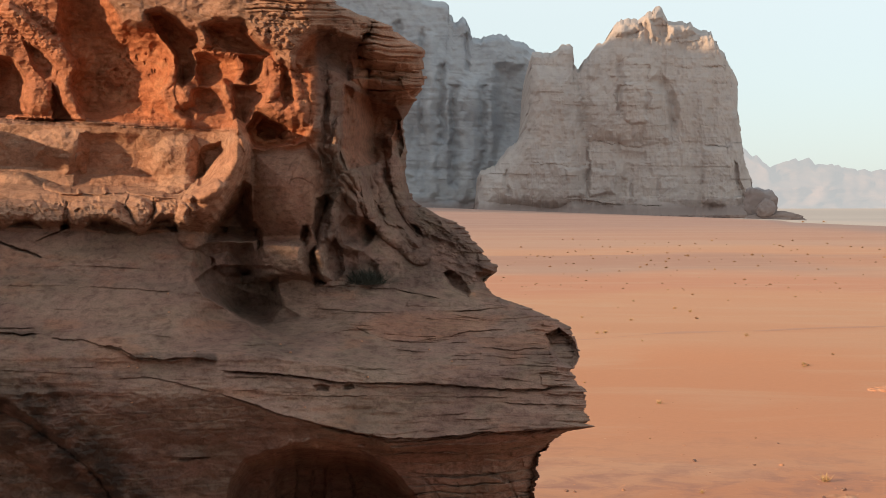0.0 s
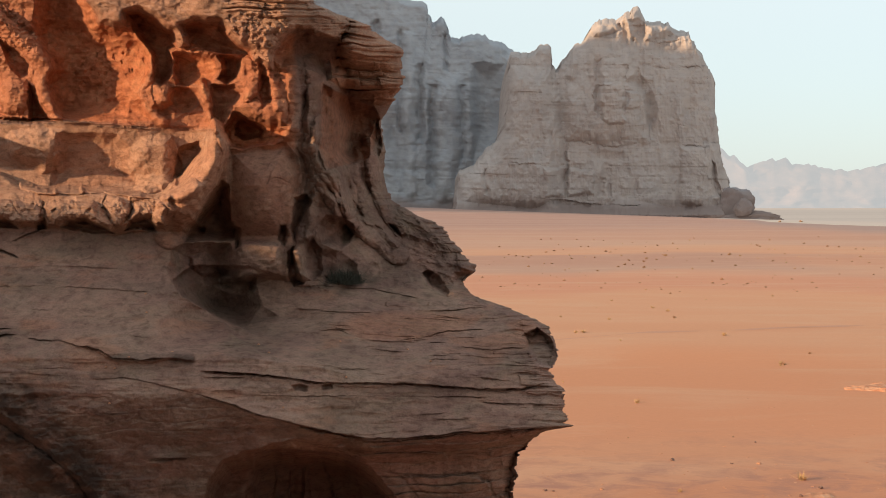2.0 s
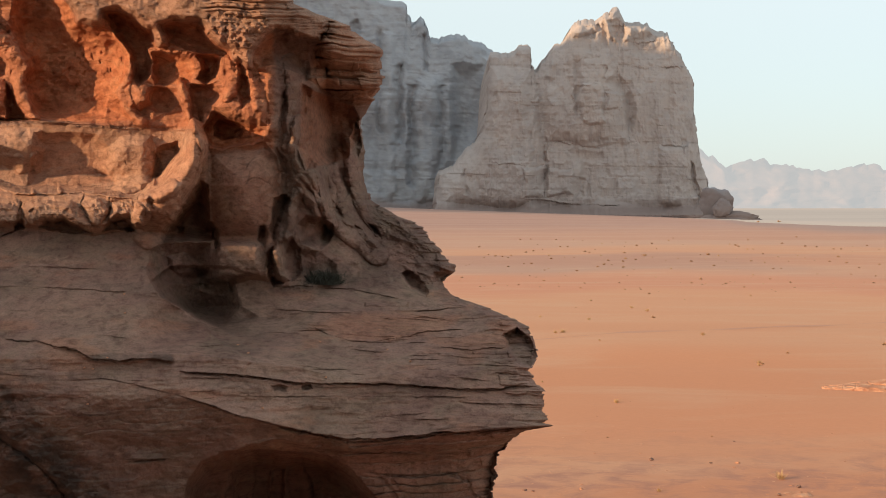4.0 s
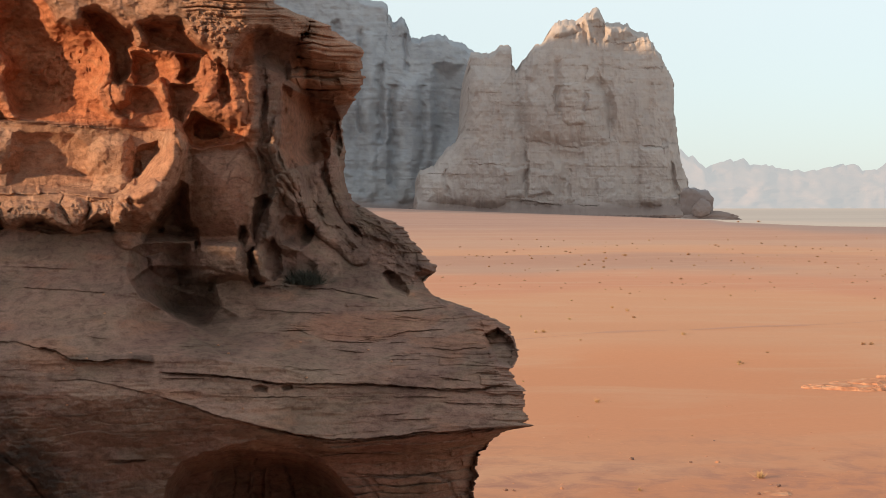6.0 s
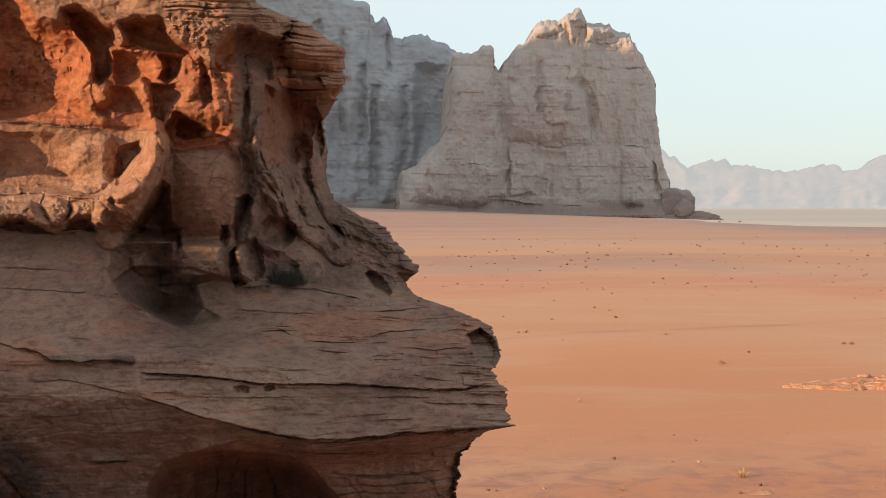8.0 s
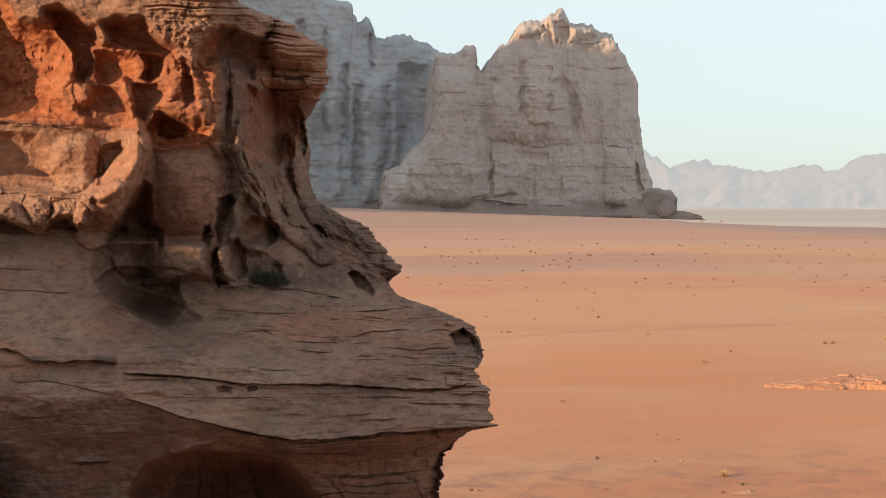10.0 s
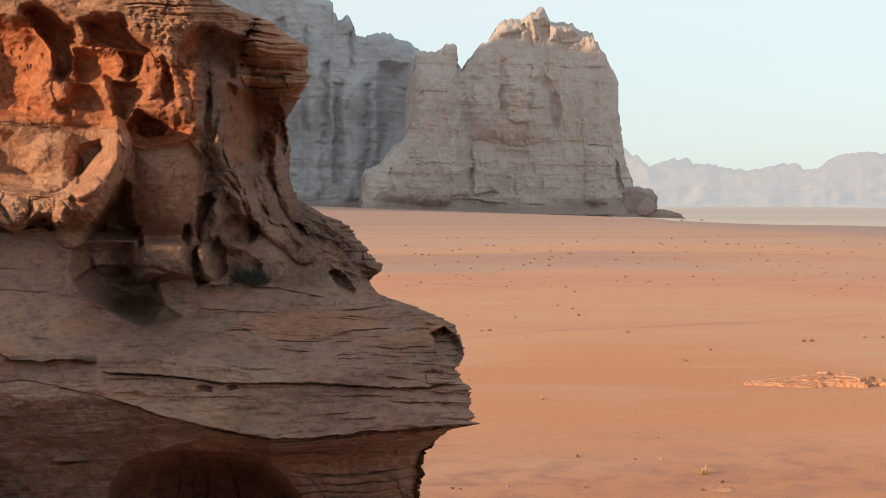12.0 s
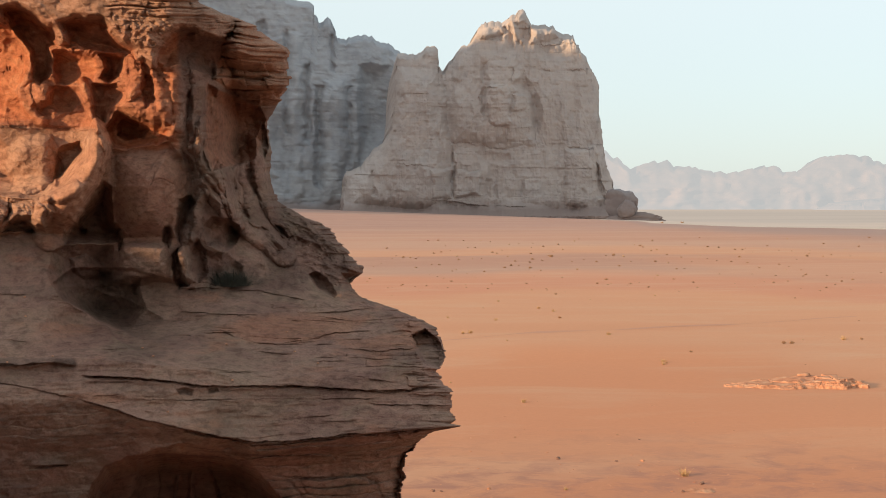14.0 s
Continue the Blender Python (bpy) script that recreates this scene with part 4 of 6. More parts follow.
    # the base of the column and its niches
    f.hollow([(-3.63, -0.62), (-3.45, -0.52), (-2.80, -0.55), (-2.75, -1.03), (-2.43, -1.12), (-2.33, -1.45), (-2.52, -1.74), (-2.72, -1.88), (-3.18, -1.51), (-3.54, -1.22), (-3.69, -0.95)], 0.42, 0.25)
    f.bulge([(-2.71, -0.54), (-2.35, -0.51), (-2.02, -0.55), (-1.97, -0.87), (-2.02, -1.03), (-2.35, -1.12), (-2.70, -1.09), (-2.76, -0.79)], 0.26, 0.18)
    f.bulge([(-3.42, -0.74), (-3.17, -0.66), (-2.84, -0.87), (-2.80, -1.02), (-3.18, -1.03), (-3.37, -0.91)], 0.18, 0.12)
    f.lip([(-3.22, -1.22), (-3.01, -1.13), (-2.76, -1.12), (-2.42, -1.09)], 0.12, 0.03, 0.10, 0.4)
    f.hollow([(-2.55, -1.05), (-2.40, -1.02), (-2.43, -1.24), (-2.50, -1.24)], 0.16, 0.05, 0, 0, 0.3)
    f.hollow([(-3.01, -0.93), (-2.80, -0.92), (-2.80, -1.02), (-2.97, -1.02)], 0.18, 0.05)
    f.hollow([(-2.06, -0.29), (-1.97, -0.29), (-1.94, -0.45), (-2.01, -0.59), (-2.08, -0.50)], 0.26, 0.06)
    f.hollow([(-1.96, -0.70), (-1.88, -0.59), (-1.84, -0.87), (-1.71, -1.13), (-1.85, -1.17), (-1.95, -1.03)], 0.34, 0.07)
    f.hollow([(-1.85, 0.11), (-1.68, 0.17), (-1.59, 0.06), (-1.71, -0.08), (-1.79, -0.26), (-1.85, -0.50), (-1.92, -0.31)], 0.36, 0.09)
    f.hollow([(-1.52, -0.27), (-1.39, -0.12), (-1.19, -0.16), (-1.01, -0.26), (-0.97, -0.40), (-1.07, -0.55), (-1.19, -0.64), (-1.44, -0.55)], 0.50, 0.14)
    f.hollow([(-1.74, -0.55), (-1.60, -0.45), (-1.47, -0.62), (-1.46, -0.95), (-1.60, -1.10), (-1.72, -0.95)], 0.22, 0.10)
    f.hollow([(-1.52, -0.62), (-1.19, -0.66), (-0.93, -0.87), (-0.94, -1.12), (-1.44, -1.16)], 0.18, 0.14)
    # ribs that run down the flank
    f.rib([(-1.47, 1.23, 0.099), (-1.52, 0.88, 0.132), (-1.42, 0.54, 0.132), (-1.19, 0.27, 0.124), (-1.09, -0.04, 0.099), (-1.01, -0.26, 0.099)], 0.26)
    f.rib([(-1.49, 0.39, 0.091), (-1.34, 0.14, 0.124), (-1.07, -0.17, 0.124), (-0.69, -0.45, 0.149), (-0.35, -0.72, 0.157)], 0.20)
    f.rib([(-1.19, 0.57, 0.091), (-1.07, 0.25, 0.116), (-1.04, -0.11, 0.091)], 0.18)
    f.rib([(-0.77, 0.90, 0.091), (-0.68, 0.39, 0.132), (-0.56, 0.04, 0.132), (-0.31, -0.34, 0.116)], 0.23)
    f.rib([(-0.99, 0.54, 0.099), (-0.89, 0.16, 0.132), (-0.69, -0.21, 0.132), (-0.40, -0.52, 0.116)], 0.15)
    f.rib([(-1.69, -0.45, 0.091), (-1.79, -0.70, 0.091), (-1.74, -1.02, 0.091)], 0.18)
    f.rib([(-1.52, 0.21, 0.074), (-1.59, -0.12, 0.091), (-1.64, -0.45, 0.074)], 0.15)
    f.bulge([(-0.99, 0.85), (-0.89, 0.90), (-0.81, 0.82), (-0.84, 0.67), (-0.96, 0.65)], 0.12, 0.08)
    f.hollow([(-0.74, 0.98), (-0.66, 1.23), (-0.59, 1.13), (-0.56, 0.85), (-0.64, 0.68), (-0.73, 0.78)], 0.32, 0.10)
    f.hollow([(-0.92, 0.54), (-0.78, 0.54), (-0.74, 0.21), (-0.84, 0.11)], 0.16, 0.12)
    f.hollow([(-1.42, 0.29), (-1.27, 0.35), (-1.16, 0.12), (-1.19, -0.01), (-1.35, 0.14)], 0.18, 0.10)
    f.hollow([(-0.48, -0.26), (-0.35, -0.32), (-0.28, -0.47), (-0.40, -0.40)], 0.24, 0.05)
    f.hollow([(-0.78, -0.29), (-0.64, -0.27), (-0.36, -0.62), (-0.45, -0.67)], 0.18, 0.10)
    f.hollow([(0.00, -0.97), (0.10, -0.93), (0.26, -1.03), (0.41, -1.25), (0.37, -1.32), (0.13, -1.22)], 0.36, 0.09)
    f.bulge([(0.51, -0.69), (0.67, -0.72), (0.79, -0.87), (0.71, -0.98), (0.56, -0.93)], 0.16, 0.08)
    f.hollow([(0.46, -0.98), (0.71, -1.00), (0.60, -1.12), (0.48, -1.10)], 0.20, 0.06)
    # the alcove at the free end, its shade painted as well as carved
    f.hollow([(1.49, -1.88), (1.71, -1.80), (1.87, -1.93), (2.04, -2.21), (1.89, -2.38), (1.67, -2.30), (1.54, -2.08)], 0.50, 0.08, 0, 0, 0.35)
    # the ledge: a rim over the basin, crusts and split beds
    f.hollow([(-3.59, -1.17), (-3.34, -1.42), (-3.16, -1.52), (-2.85, -1.75), (-2.68, -1.95), (-2.35, -1.98), (-2.10, -1.61), (-2.52, -1.36), (-2.93, -1.24), (-3.30, -1.12)], 0.34, 0.40)
    rim_line = [(-3.75, -0.87), (-3.59, -1.16), (-3.34, -1.41), (-3.16, -1.51), (-2.85, -1.74), (-2.68, -1.95), (-2.19, -2.28)]
    i = f.near(rim_line, 0.6)
    d, s = along(f.wu[i], f.wv[i], rim_line)
    over = f.wv[i] - np.interp(f.wu[i], [p[0] for p in rim_line], [p[1] for p in rim_line])
    f.proud[i] += 0.30 * ease(0.02, -0.02, over) * np.exp(-d / 0.25) * np.sin(np.pi * np.clip(s, 0, 1)) ** 0.5
    f.lip([(-6.99, -1.81), (-6.49, -1.84), (-6.16, -1.88), (-5.90, -1.88)], 0.099, 0.026, 0.10, 0.48, 0.03)
    f.lip([(-5.75, -1.95), (-5.34, -1.96), (-4.96, -2.05), (-4.63, -2.08)], 0.062, 0.022, 0.10, 0.24, 0.03)
    f.bulge([(-5.05, -2.05), (-4.84, -2.00), (-4.51, -2.10), (-4.01, -2.16), (-3.51, -2.15), (-3.30, -2.21), (-3.35, -2.28), (-3.68, -2.25), (-4.01, -2.30), (-4.51, -2.26), (-4.72, -2.13)], 0.10, 0.05)
    f.lip([(-4.96, -2.05), (-4.71, -2.10), (-4.51, -2.23), (-4.09, -2.26), (-3.93, -2.23), (-3.64, -2.22), (-3.32, -2.26)], 0.10, 0.035, 0.08, 0.45, 0.022, 0.25)
    f.stain_shade([(-4.57, -2.20), (-4.09, -2.21), (-3.35, -2.23)], 0.09, 0.75)
    f.stain_shade([(-6.83, -1.85), (-6.00, -1.88)], 0.06, 0.6)
    f.lip([(-7.33, -2.36), (-6.50, -2.41), (-6.00, -2.44), (-5.34, -2.47)], 0.050, 0.015, 0.10, 0.24)
    f.lip([(-4.84, -2.54), (-4.35, -2.51), (-3.93, -2.59), (-3.35, -2.73)], 0.04, 0.014, 0.10, 0.3, 0.015, 0.6)
    f.lip([(-3.35, -2.73), (-2.94, -2.86), (-2.52, -3.03), (-1.86, -3.21)], 0.02, 0.008, 0.08, 0.18, 0.012, 0.7)
    f.lip([(-3.23, -2.41), (-2.60, -2.44), (-1.94, -2.51), (-1.53, -2.58), (-1.03, -2.60), (-0.36, -2.60), (0.13, -2.62), (0.80, -2.68), (1.46, -2.69), (1.83, -2.61)], 0.12, 0.028, 0.14, 0.32, 0.020, 0.5)
    f.hollow([(-1.89, -2.63), (-1.77, -2.59), (-1.66, -2.63), (-1.69, -2.71), (-1.86, -2.71)], 0.10, 0.04, 0, 0, 0.4)
    f.hollow([(-1.46, -2.64), (-1.34, -2.61), (-1.31, -2.68), (-1.43, -2.69)], 0.10, 0.03, 0, 0, 0.5)
    f.lip([(-1.86, -3.21), (-1.36, -3.33), (-0.86, -3.41), (-0.28, -3.42), (0.13, -3.37), (0.55, -3.33), (1.21, -3.33), (1.79, -3.30), (2.21, -3.24)], 0.16, 0.032, 0.16, 0.30, 0.03, 0.4)
    f.lip([(-3.73, -3.29), (-3.06, -3.26)], 0.099, 0.026, 0.08, 0.36)
    f.lip([(-4.06, -3.70), (-3.39, -3.68)], 0.118, 0.034, 0.08, 0.36)
    f.lip([(-4.59, -1.86), (-3.97, -1.93)], 0.037, 0.011, 0.06, 0.24)
    f.lip([(-6.49, -1.16), (-5.33, -1.17), (-3.92, -1.25)], 0.031, 0.009, 0.08, 0.21)
    f.lip([(-5.74, -1.51), (-5.41, -1.53)], 0.031, 0.009, 0.05, 0.21)
    f.lip([(-5.99, -0.90), (-5.24, -0.87), (-4.42, -0.92)], 0.037, 0.011, 0.07, 0.24)
    f.joint([(-6.64, -0.45), (-6.31, -0.59), (-5.90, -0.75)], 0.10, 0.02, 0.6)
    f.lip([(-5.98, -0.52), (-5.73, -0.41), (-5.49, -0.31)], 0.081, 0.022, 0.1, 0.24)
    f.lip([(-1.85, -1.50), (-1.19, -1.55), (-0.70, -1.57)], 0.050, 0.013, 0.06, 0.24)
    f.lip([(-1.32, -1.74), (-1.11, -1.86), (-0.78, -1.97), (-0.20, -2.00), (0.38, -2.00)], 0.050, 0.012, 0.08, 0.30, 0.01)
    f.lip([(0.05, -1.91), (0.38, -1.83), (0.96, -1.80)], 0.062, 0.015, 0.06, 0.36)
    f.lip([(-0.03, -1.55), (0.55, -1.51), (1.08, -1.45)], 0.062, 0.013, 0.06, 0.30)
    f.lip([(0.55, -2.06), (1.04, -2.11), (1.58, -2.07)], 0.062, 0.013, 0.07, 0.30)
    f.lip([(-2.44, -2.78), (-1.86, -2.79), (-0.70, -2.79), (0.30, -2.80), (0.96, -2.81)], 0.037, 0.012, 0.08, 0.24, 0.012, 0.7)
    f.lip([(0.88, -2.88), (1.46, -2.91), (2.08, -2.94)], 0.050, 0.013, 0.06, 0.24)
    f.lip([(-2.94, -3.09), (-2.36, -3.09)], 0.050, 0.013, 0.06, 0.24)
    f.lip([(-0.70, -3.13), (-0.20, -3.09), (0.38, -3.03)], 0.031, 0.011, 0.06, 0.21)
    f.lip([(-1.85, -1.18), (-1.36, -1.17), (-0.69, -1.22), (-0.03, -1.35)], 0.062, 0.015, 0.08, 0.30)
    # many short splits along the beds, each a small lip
    rnd = random.Random(77)
    for _ in range(210):
        cu, cv, half = rnd.uniform(-8.0, 2.2), rnd.uniform(-3.3, -1.2), 0.04 + 0.30 * rnd.random() ** 2.4
        if rnd.random() < 0.55:
            cu, cv = rnd.uniform(-1.4, 1.9), rnd.uniform(-2.75, -1.35)
        tilt = rnd.gauss(-0.02, 0.05)
        f.lip([(cu - half, cv - tilt * half), (cu + half, cv + tilt * half)], half * rnd.uniform(0.06, 0.20), rnd.uniform(0.006, 0.020), 0.05, rnd.uniform(0.05, 0.35), 0.012, 0.4)
    # the foot: a shallow cave under its arch, and a dark gully
    f.hollow([(-2.61, -4.45), (-2.53, -3.86), (-2.19, -3.57), (-1.53, -3.53), (-0.70, -3.57), (0.96, -3.49), (1.79, -3.38), (1.84, -18.17), (-2.67, -18.17)], 0.50, 0.40)
    f.hollow([(-3.23, -4.45), (-3.11, -4.03), (-2.94, -3.74), (-2.61, -3.59), (-2.03, -3.54), (-1.45, -3.59), (-0.99, -3.71), (-0.66, -3.96), (-0.32, -4.37), (-0.20, -5.71), (-3.29, -5.71)], 2.0, 0.32, 0, 0.1)
    f.rib([(-1.75, -3.74, 0.116), (-1.81, -4.03, 0.149), (-1.78, -4.53, 0.198)], 0.20)
    f.rib([(-1.20, -3.61, 0.116), (-0.86, -4.03, 0.165), (-0.53, -4.53, 0.182)], 0.10)
    f.hollow([(-2.46, -3.61), (-2.19, -3.50), (-1.86, -3.42), (-1.36, -3.49), (-0.78, -3.81), (-0.32, -4.45), (-0.32, -5.29), (-2.50, -5.29)], 0.40, 0.14)
    f.hollow([(-1.89, -3.78), (-1.71, -3.81), (-1.75, -4.45), (-1.96, -4.45)], 0.25, 0.06)
    f.joint([(-2.19, -3.74), (-2.15, -4.03), (-2.20, -4.45)], 0.06, 0.02)
    f.joint([(-1.45, -3.70), (-1.35, -4.03), (-1.26, -4.45)], 0.08, 0.03)
    f.lip([(-3.23, -2.76), (-2.77, -2.91), (-2.36, -3.07), (-1.53, -3.28), (-0.78, -3.45)], 0.09, 0.018, 0.10, 0.35, 0.015, 0.2)
    f.lip([(-0.95, -3.46), (-0.37, -3.45), (0.13, -3.40), (0.96, -3.32), (2.17, -3.25)], 0.12, 0.024, 0.10, 0.4, 0.015, 0.1)
    f.lip([(-3.60, -3.29), (-3.11, -3.28)], 0.06, 0.02, 0.06, 0.5)
    f.lip([(-4.02, -3.74), (-3.44, -3.68)], 0.10, 0.03, 0.08, 0.6)
    f.lip([(-2.61, -3.61), (-2.11, -3.56), (-1.53, -3.60), (-1.11, -3.66)], 0.14, 0.05, 0.10, 0.4, 0.02, 0.1)
    f.lip([(-1.53, -3.53), (-0.70, -3.61), (0.55, -3.65), (1.13, -3.61)], 0.10, 0.025, 0.10, 0.5)
    f.lip([(-0.53, -3.90), (0.13, -3.95), (1.21, -3.88)], 0.08, 0.025, 0.10, 0.4)
    f.joint([(-0.37, -3.93), (-0.12, -4.20), (0.05, -4.45)], 0.03, 0.03)
    f.joint([(0.63, -3.90), (0.96, -4.03), (1.13, -4.37)], 0.03, 0.03)
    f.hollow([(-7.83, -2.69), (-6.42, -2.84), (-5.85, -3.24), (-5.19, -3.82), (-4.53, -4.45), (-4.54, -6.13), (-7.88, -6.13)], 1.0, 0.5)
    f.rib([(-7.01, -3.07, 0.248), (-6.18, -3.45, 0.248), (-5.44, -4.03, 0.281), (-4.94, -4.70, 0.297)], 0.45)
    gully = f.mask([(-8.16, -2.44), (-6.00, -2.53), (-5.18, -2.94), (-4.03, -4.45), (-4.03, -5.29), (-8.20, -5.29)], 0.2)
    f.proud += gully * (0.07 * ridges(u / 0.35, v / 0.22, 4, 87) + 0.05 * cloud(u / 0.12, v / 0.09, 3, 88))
    # varnish and the gully's shade, both put into the rock colour
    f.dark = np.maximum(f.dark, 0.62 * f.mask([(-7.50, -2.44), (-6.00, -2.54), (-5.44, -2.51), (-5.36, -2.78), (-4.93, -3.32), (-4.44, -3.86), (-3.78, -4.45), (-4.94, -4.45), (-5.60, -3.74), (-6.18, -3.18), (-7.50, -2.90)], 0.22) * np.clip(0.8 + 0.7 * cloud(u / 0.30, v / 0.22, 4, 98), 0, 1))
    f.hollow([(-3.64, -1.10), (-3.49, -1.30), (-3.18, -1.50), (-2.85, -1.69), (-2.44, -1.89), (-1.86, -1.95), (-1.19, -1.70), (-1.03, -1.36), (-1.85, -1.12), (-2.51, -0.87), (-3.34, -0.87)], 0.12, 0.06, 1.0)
    # dirt and shade of the basin, painted dark up to its rim
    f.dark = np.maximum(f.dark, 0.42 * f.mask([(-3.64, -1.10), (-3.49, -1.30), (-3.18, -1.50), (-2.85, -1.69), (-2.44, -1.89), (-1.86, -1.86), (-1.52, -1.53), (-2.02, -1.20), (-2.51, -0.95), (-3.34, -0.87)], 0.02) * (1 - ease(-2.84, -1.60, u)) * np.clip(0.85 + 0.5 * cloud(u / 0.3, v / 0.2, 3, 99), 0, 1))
    # further staining and painted shade in and beside the gully
    f.stain_shade([(-7.00, -2.61), (-6.01, -2.69), (-5.43, -2.90)], 0.36, 0.85)
    f.stain_shade([(-7.01, -3.11), (-6.01, -3.19), (-5.27, -3.61), (-4.61, -4.37)], 0.42, 0.9)
    f.stain_shade([(-6.01, -2.69), (-5.43, -3.11)], 0.25, 0.7)
    f.stain_shade([(-7.34, -3.03), (-6.01, -3.11), (-5.27, -3.78), (-4.61, -4.45)], 0.85, 1.0)
    f.stain_shade([(-5.85, -4.20), (-4.36, -4.03), (-3.03, -4.28)], 0.55, 0.5)
    f.stain_shade([(-5.27, -3.53), (-4.02, -3.61), (-3.02, -3.61)], 0.30, 0.35)
    f.stain_shade([(-7.18, -4.11), (-6.02, -4.11), (-5.27, -4.45)], 0.5, 0.55)
    f.stain_shade([(-1.44, -0.87), (-1.11, -0.95), (-0.78, -1.03)], 0.30, 0.6)
    f.stain_shade([(-1.85, -1.20), (-1.19, -1.24)], 0.12, 0.5)
    f.stain_shade([(-2.60, -1.61), (-1.86, -1.95)], 0.18, 0.35)
    f.stain_shade([(-1.36, -0.50), (-1.02, -0.45)], 0.16, 0.5)
    f.stain_shade([(-0.32, -0.21), (0.55, -0.70)], 0.22, 0.5)
    f.red = np.maximum(f.red, 0.75 * band) * (1 - 0.75 * over_lip)
    f.red = np.maximum(f.red, 0.22 * chest)
    f.red = np.maximum(f.red, 0.32 * f.mask([(-1.32, -1.74), (-0.78, -1.58), (0.13, -1.55), (0.96, -1.61), (0.55, -1.86), (-0.20, -1.98), (-0.86, -1.97)], 0.06))
    f.red = np.maximum(f.red, 0.28 * ledge * ease(0.1, 0.5, cloud(u / 0.8, v / 0.25, 4, 96)))
    f.pale = np.maximum(f.pale, 0.12 * ledge * ease(0.1, 0.5, cloud(u / 1.0, v / 0.2, 4, 97)))
    f.pale = np.maximum(f.pale, np.maximum(0.70 * middle, 0.65 * prow))
    f.red = np.maximum(f.red, 0.12 * prow)
    varnish = ease(0.10, 0.5, cloud(u / 0.5, v / 1.6, 4, 91)) * 0.30 * (1 - ledge) + ease(0.2, 0.5, cloud(u / 1.2, v / 0.3, 4, 92)) * 0.22 * ledge
    varnish = np.maximum(varnish, 0.42 * np.maximum(flank, shoulder) * ease(-0.3, 0.3, cloud(u / 0.4, v / 0.7, 3, 93)))
    # the foot is darkened more towards its left end
    varnish = np.maximum(varnish, 0.34 * foot * (1 - ease(-3.4, -0.8, u)) * np.clip(0.8 + 0.8 * cloud(u / 0.7, v / 0.4, 4, 94), 0, 1))
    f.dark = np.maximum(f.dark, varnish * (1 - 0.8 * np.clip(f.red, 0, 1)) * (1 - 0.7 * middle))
    # the wall is cut deeper than the ledge below it
    f.proud *= 1 + 0.18 * (1 - np.clip(ledge + foot, 0, 1))
    return [a.reshape(f.shape) for a in (f.proud, f.red, f.dark, f.pale)]


def build_outcrop():
    rows = np.concatenate([np.linspace(FACE_TOP, 3.094, 40)[:-1], np.linspace(3.094, -4.365, 870), np.linspace(-4.365, FACE_FOOT, 60)[1:]])
    reach = np.interp(rows, [p[1] for p in PROW][::-1], [p[0] for p in PROW][::-1])
    # broken edges of the beds along the free end
    own, rim, fz = bedded(rows * 0 + 3.3, rows, 0.11, 5.0, 104)
    own2, rim2, _ = bedded(rows * 0 + 1.3, rows, 0.04, 5.0, 107)
    waist = ease(0.124, 0.289, rows) * ease(1.604, 1.440, rows)
    reach = reach + (1 - 0.75 * waist) * (0.06 * (own - 0.5) + 0.05 * (own2 - 0.5)) + 0.015 * cloud(rows / 0.05, rows * 0 + 8.1, 3, 102)
    s = np.concatenate([np.linspace(0, 0.34, 90)[:-1], np.linspace(0.34, 0.965, 740)[:-1], 0.965 + 0.035 * np.sin(np.linspace(0, np.pi / 2, 60))])
    u = FACE_LEFT + (reach[:, None] - FACE_LEFT) * s[None, :]
    v = np.repeat(rows[:, None], len(s), 1)
    y = np.full_like(u, 19.5)
    su, sv = u + 0.12 * cloud(u / 0.9, v / 0.55, 3, 111), v + 0.04 * cloud(u / 0.8, v / 0.8, 3, 112)
    # the lip over the foot sags in the middle and rounds off towards the wall
    sag = np.interp(u, [-7.80, -4.82, -3.21, -2.35, -1.52, -0.78, 0.13, 0.96, 2.20], [-0.45, -0.50, -0.45, -0.17, 0.03, 0.20, 0.15, 0.07, 0.00])
    sv = sv + sag * ease(-1.614, -2.778, v)
    for _ in range(9):
        y = 0.5 * y + 0.5 * face_depth(su * y / PLANE, EYE + sv * y / PLANE)
    proud, red, dark, pale = carve(u, v)
    gap = reach[:, None] - u
    q = np.clip(1 - gap / 0.30, 0, 1)
    y = y + 0.6 * (1 - np.sqrt(np.clip(1 - q * q, 0, 1))) - proud * ease(0.0, 0.05, gap)
    # the top rounds over and goes back
    y = y + 2.5 * ease(FACE_TOP - 0.8, FACE_TOP, v) ** 2
    y = y + 2.5 * (1 - ease(FACE_LEFT, FACE_LEFT + 1.5, u)) ** 2
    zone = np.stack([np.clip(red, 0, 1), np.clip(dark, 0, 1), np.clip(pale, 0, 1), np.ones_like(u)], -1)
    front = np.stack([u * y / PLANE, y, EYE + v * y / PLANE], -1)
    # the hidden back, plainly rounded
    n_back = 14
    bend = np.linspace(0, 1, n_back + 2)[1:-1]
    a, b = front[:, -1:], front[:, :1]
    back = a + (b - a) * bend[None, :, None]
    back[..., 1] += 4.5 * np.sin(np.pi * bend)[None]
    ring = np.concatenate([front, back], 1)
    zones = np.concatenate([zone, np.tile([0, 0.2, 0.1, 1.0], (len(rows), n_back, 1))], 1)
    cols = ring.shape[1]
    root = new("sandstone_outcrop")
    tagged(root, "wind-carved brown and orange sandstone outcrop with honeycomb hollows and ledge", "rock")
    # the beds lie on one another: cap, hollowed wall, ledge, foot
    cuts = [0] + [int(np.argmin(np.abs(rows - c))) for c in (2.506, -0.388, -3.428)] + [len(rows) - 1]
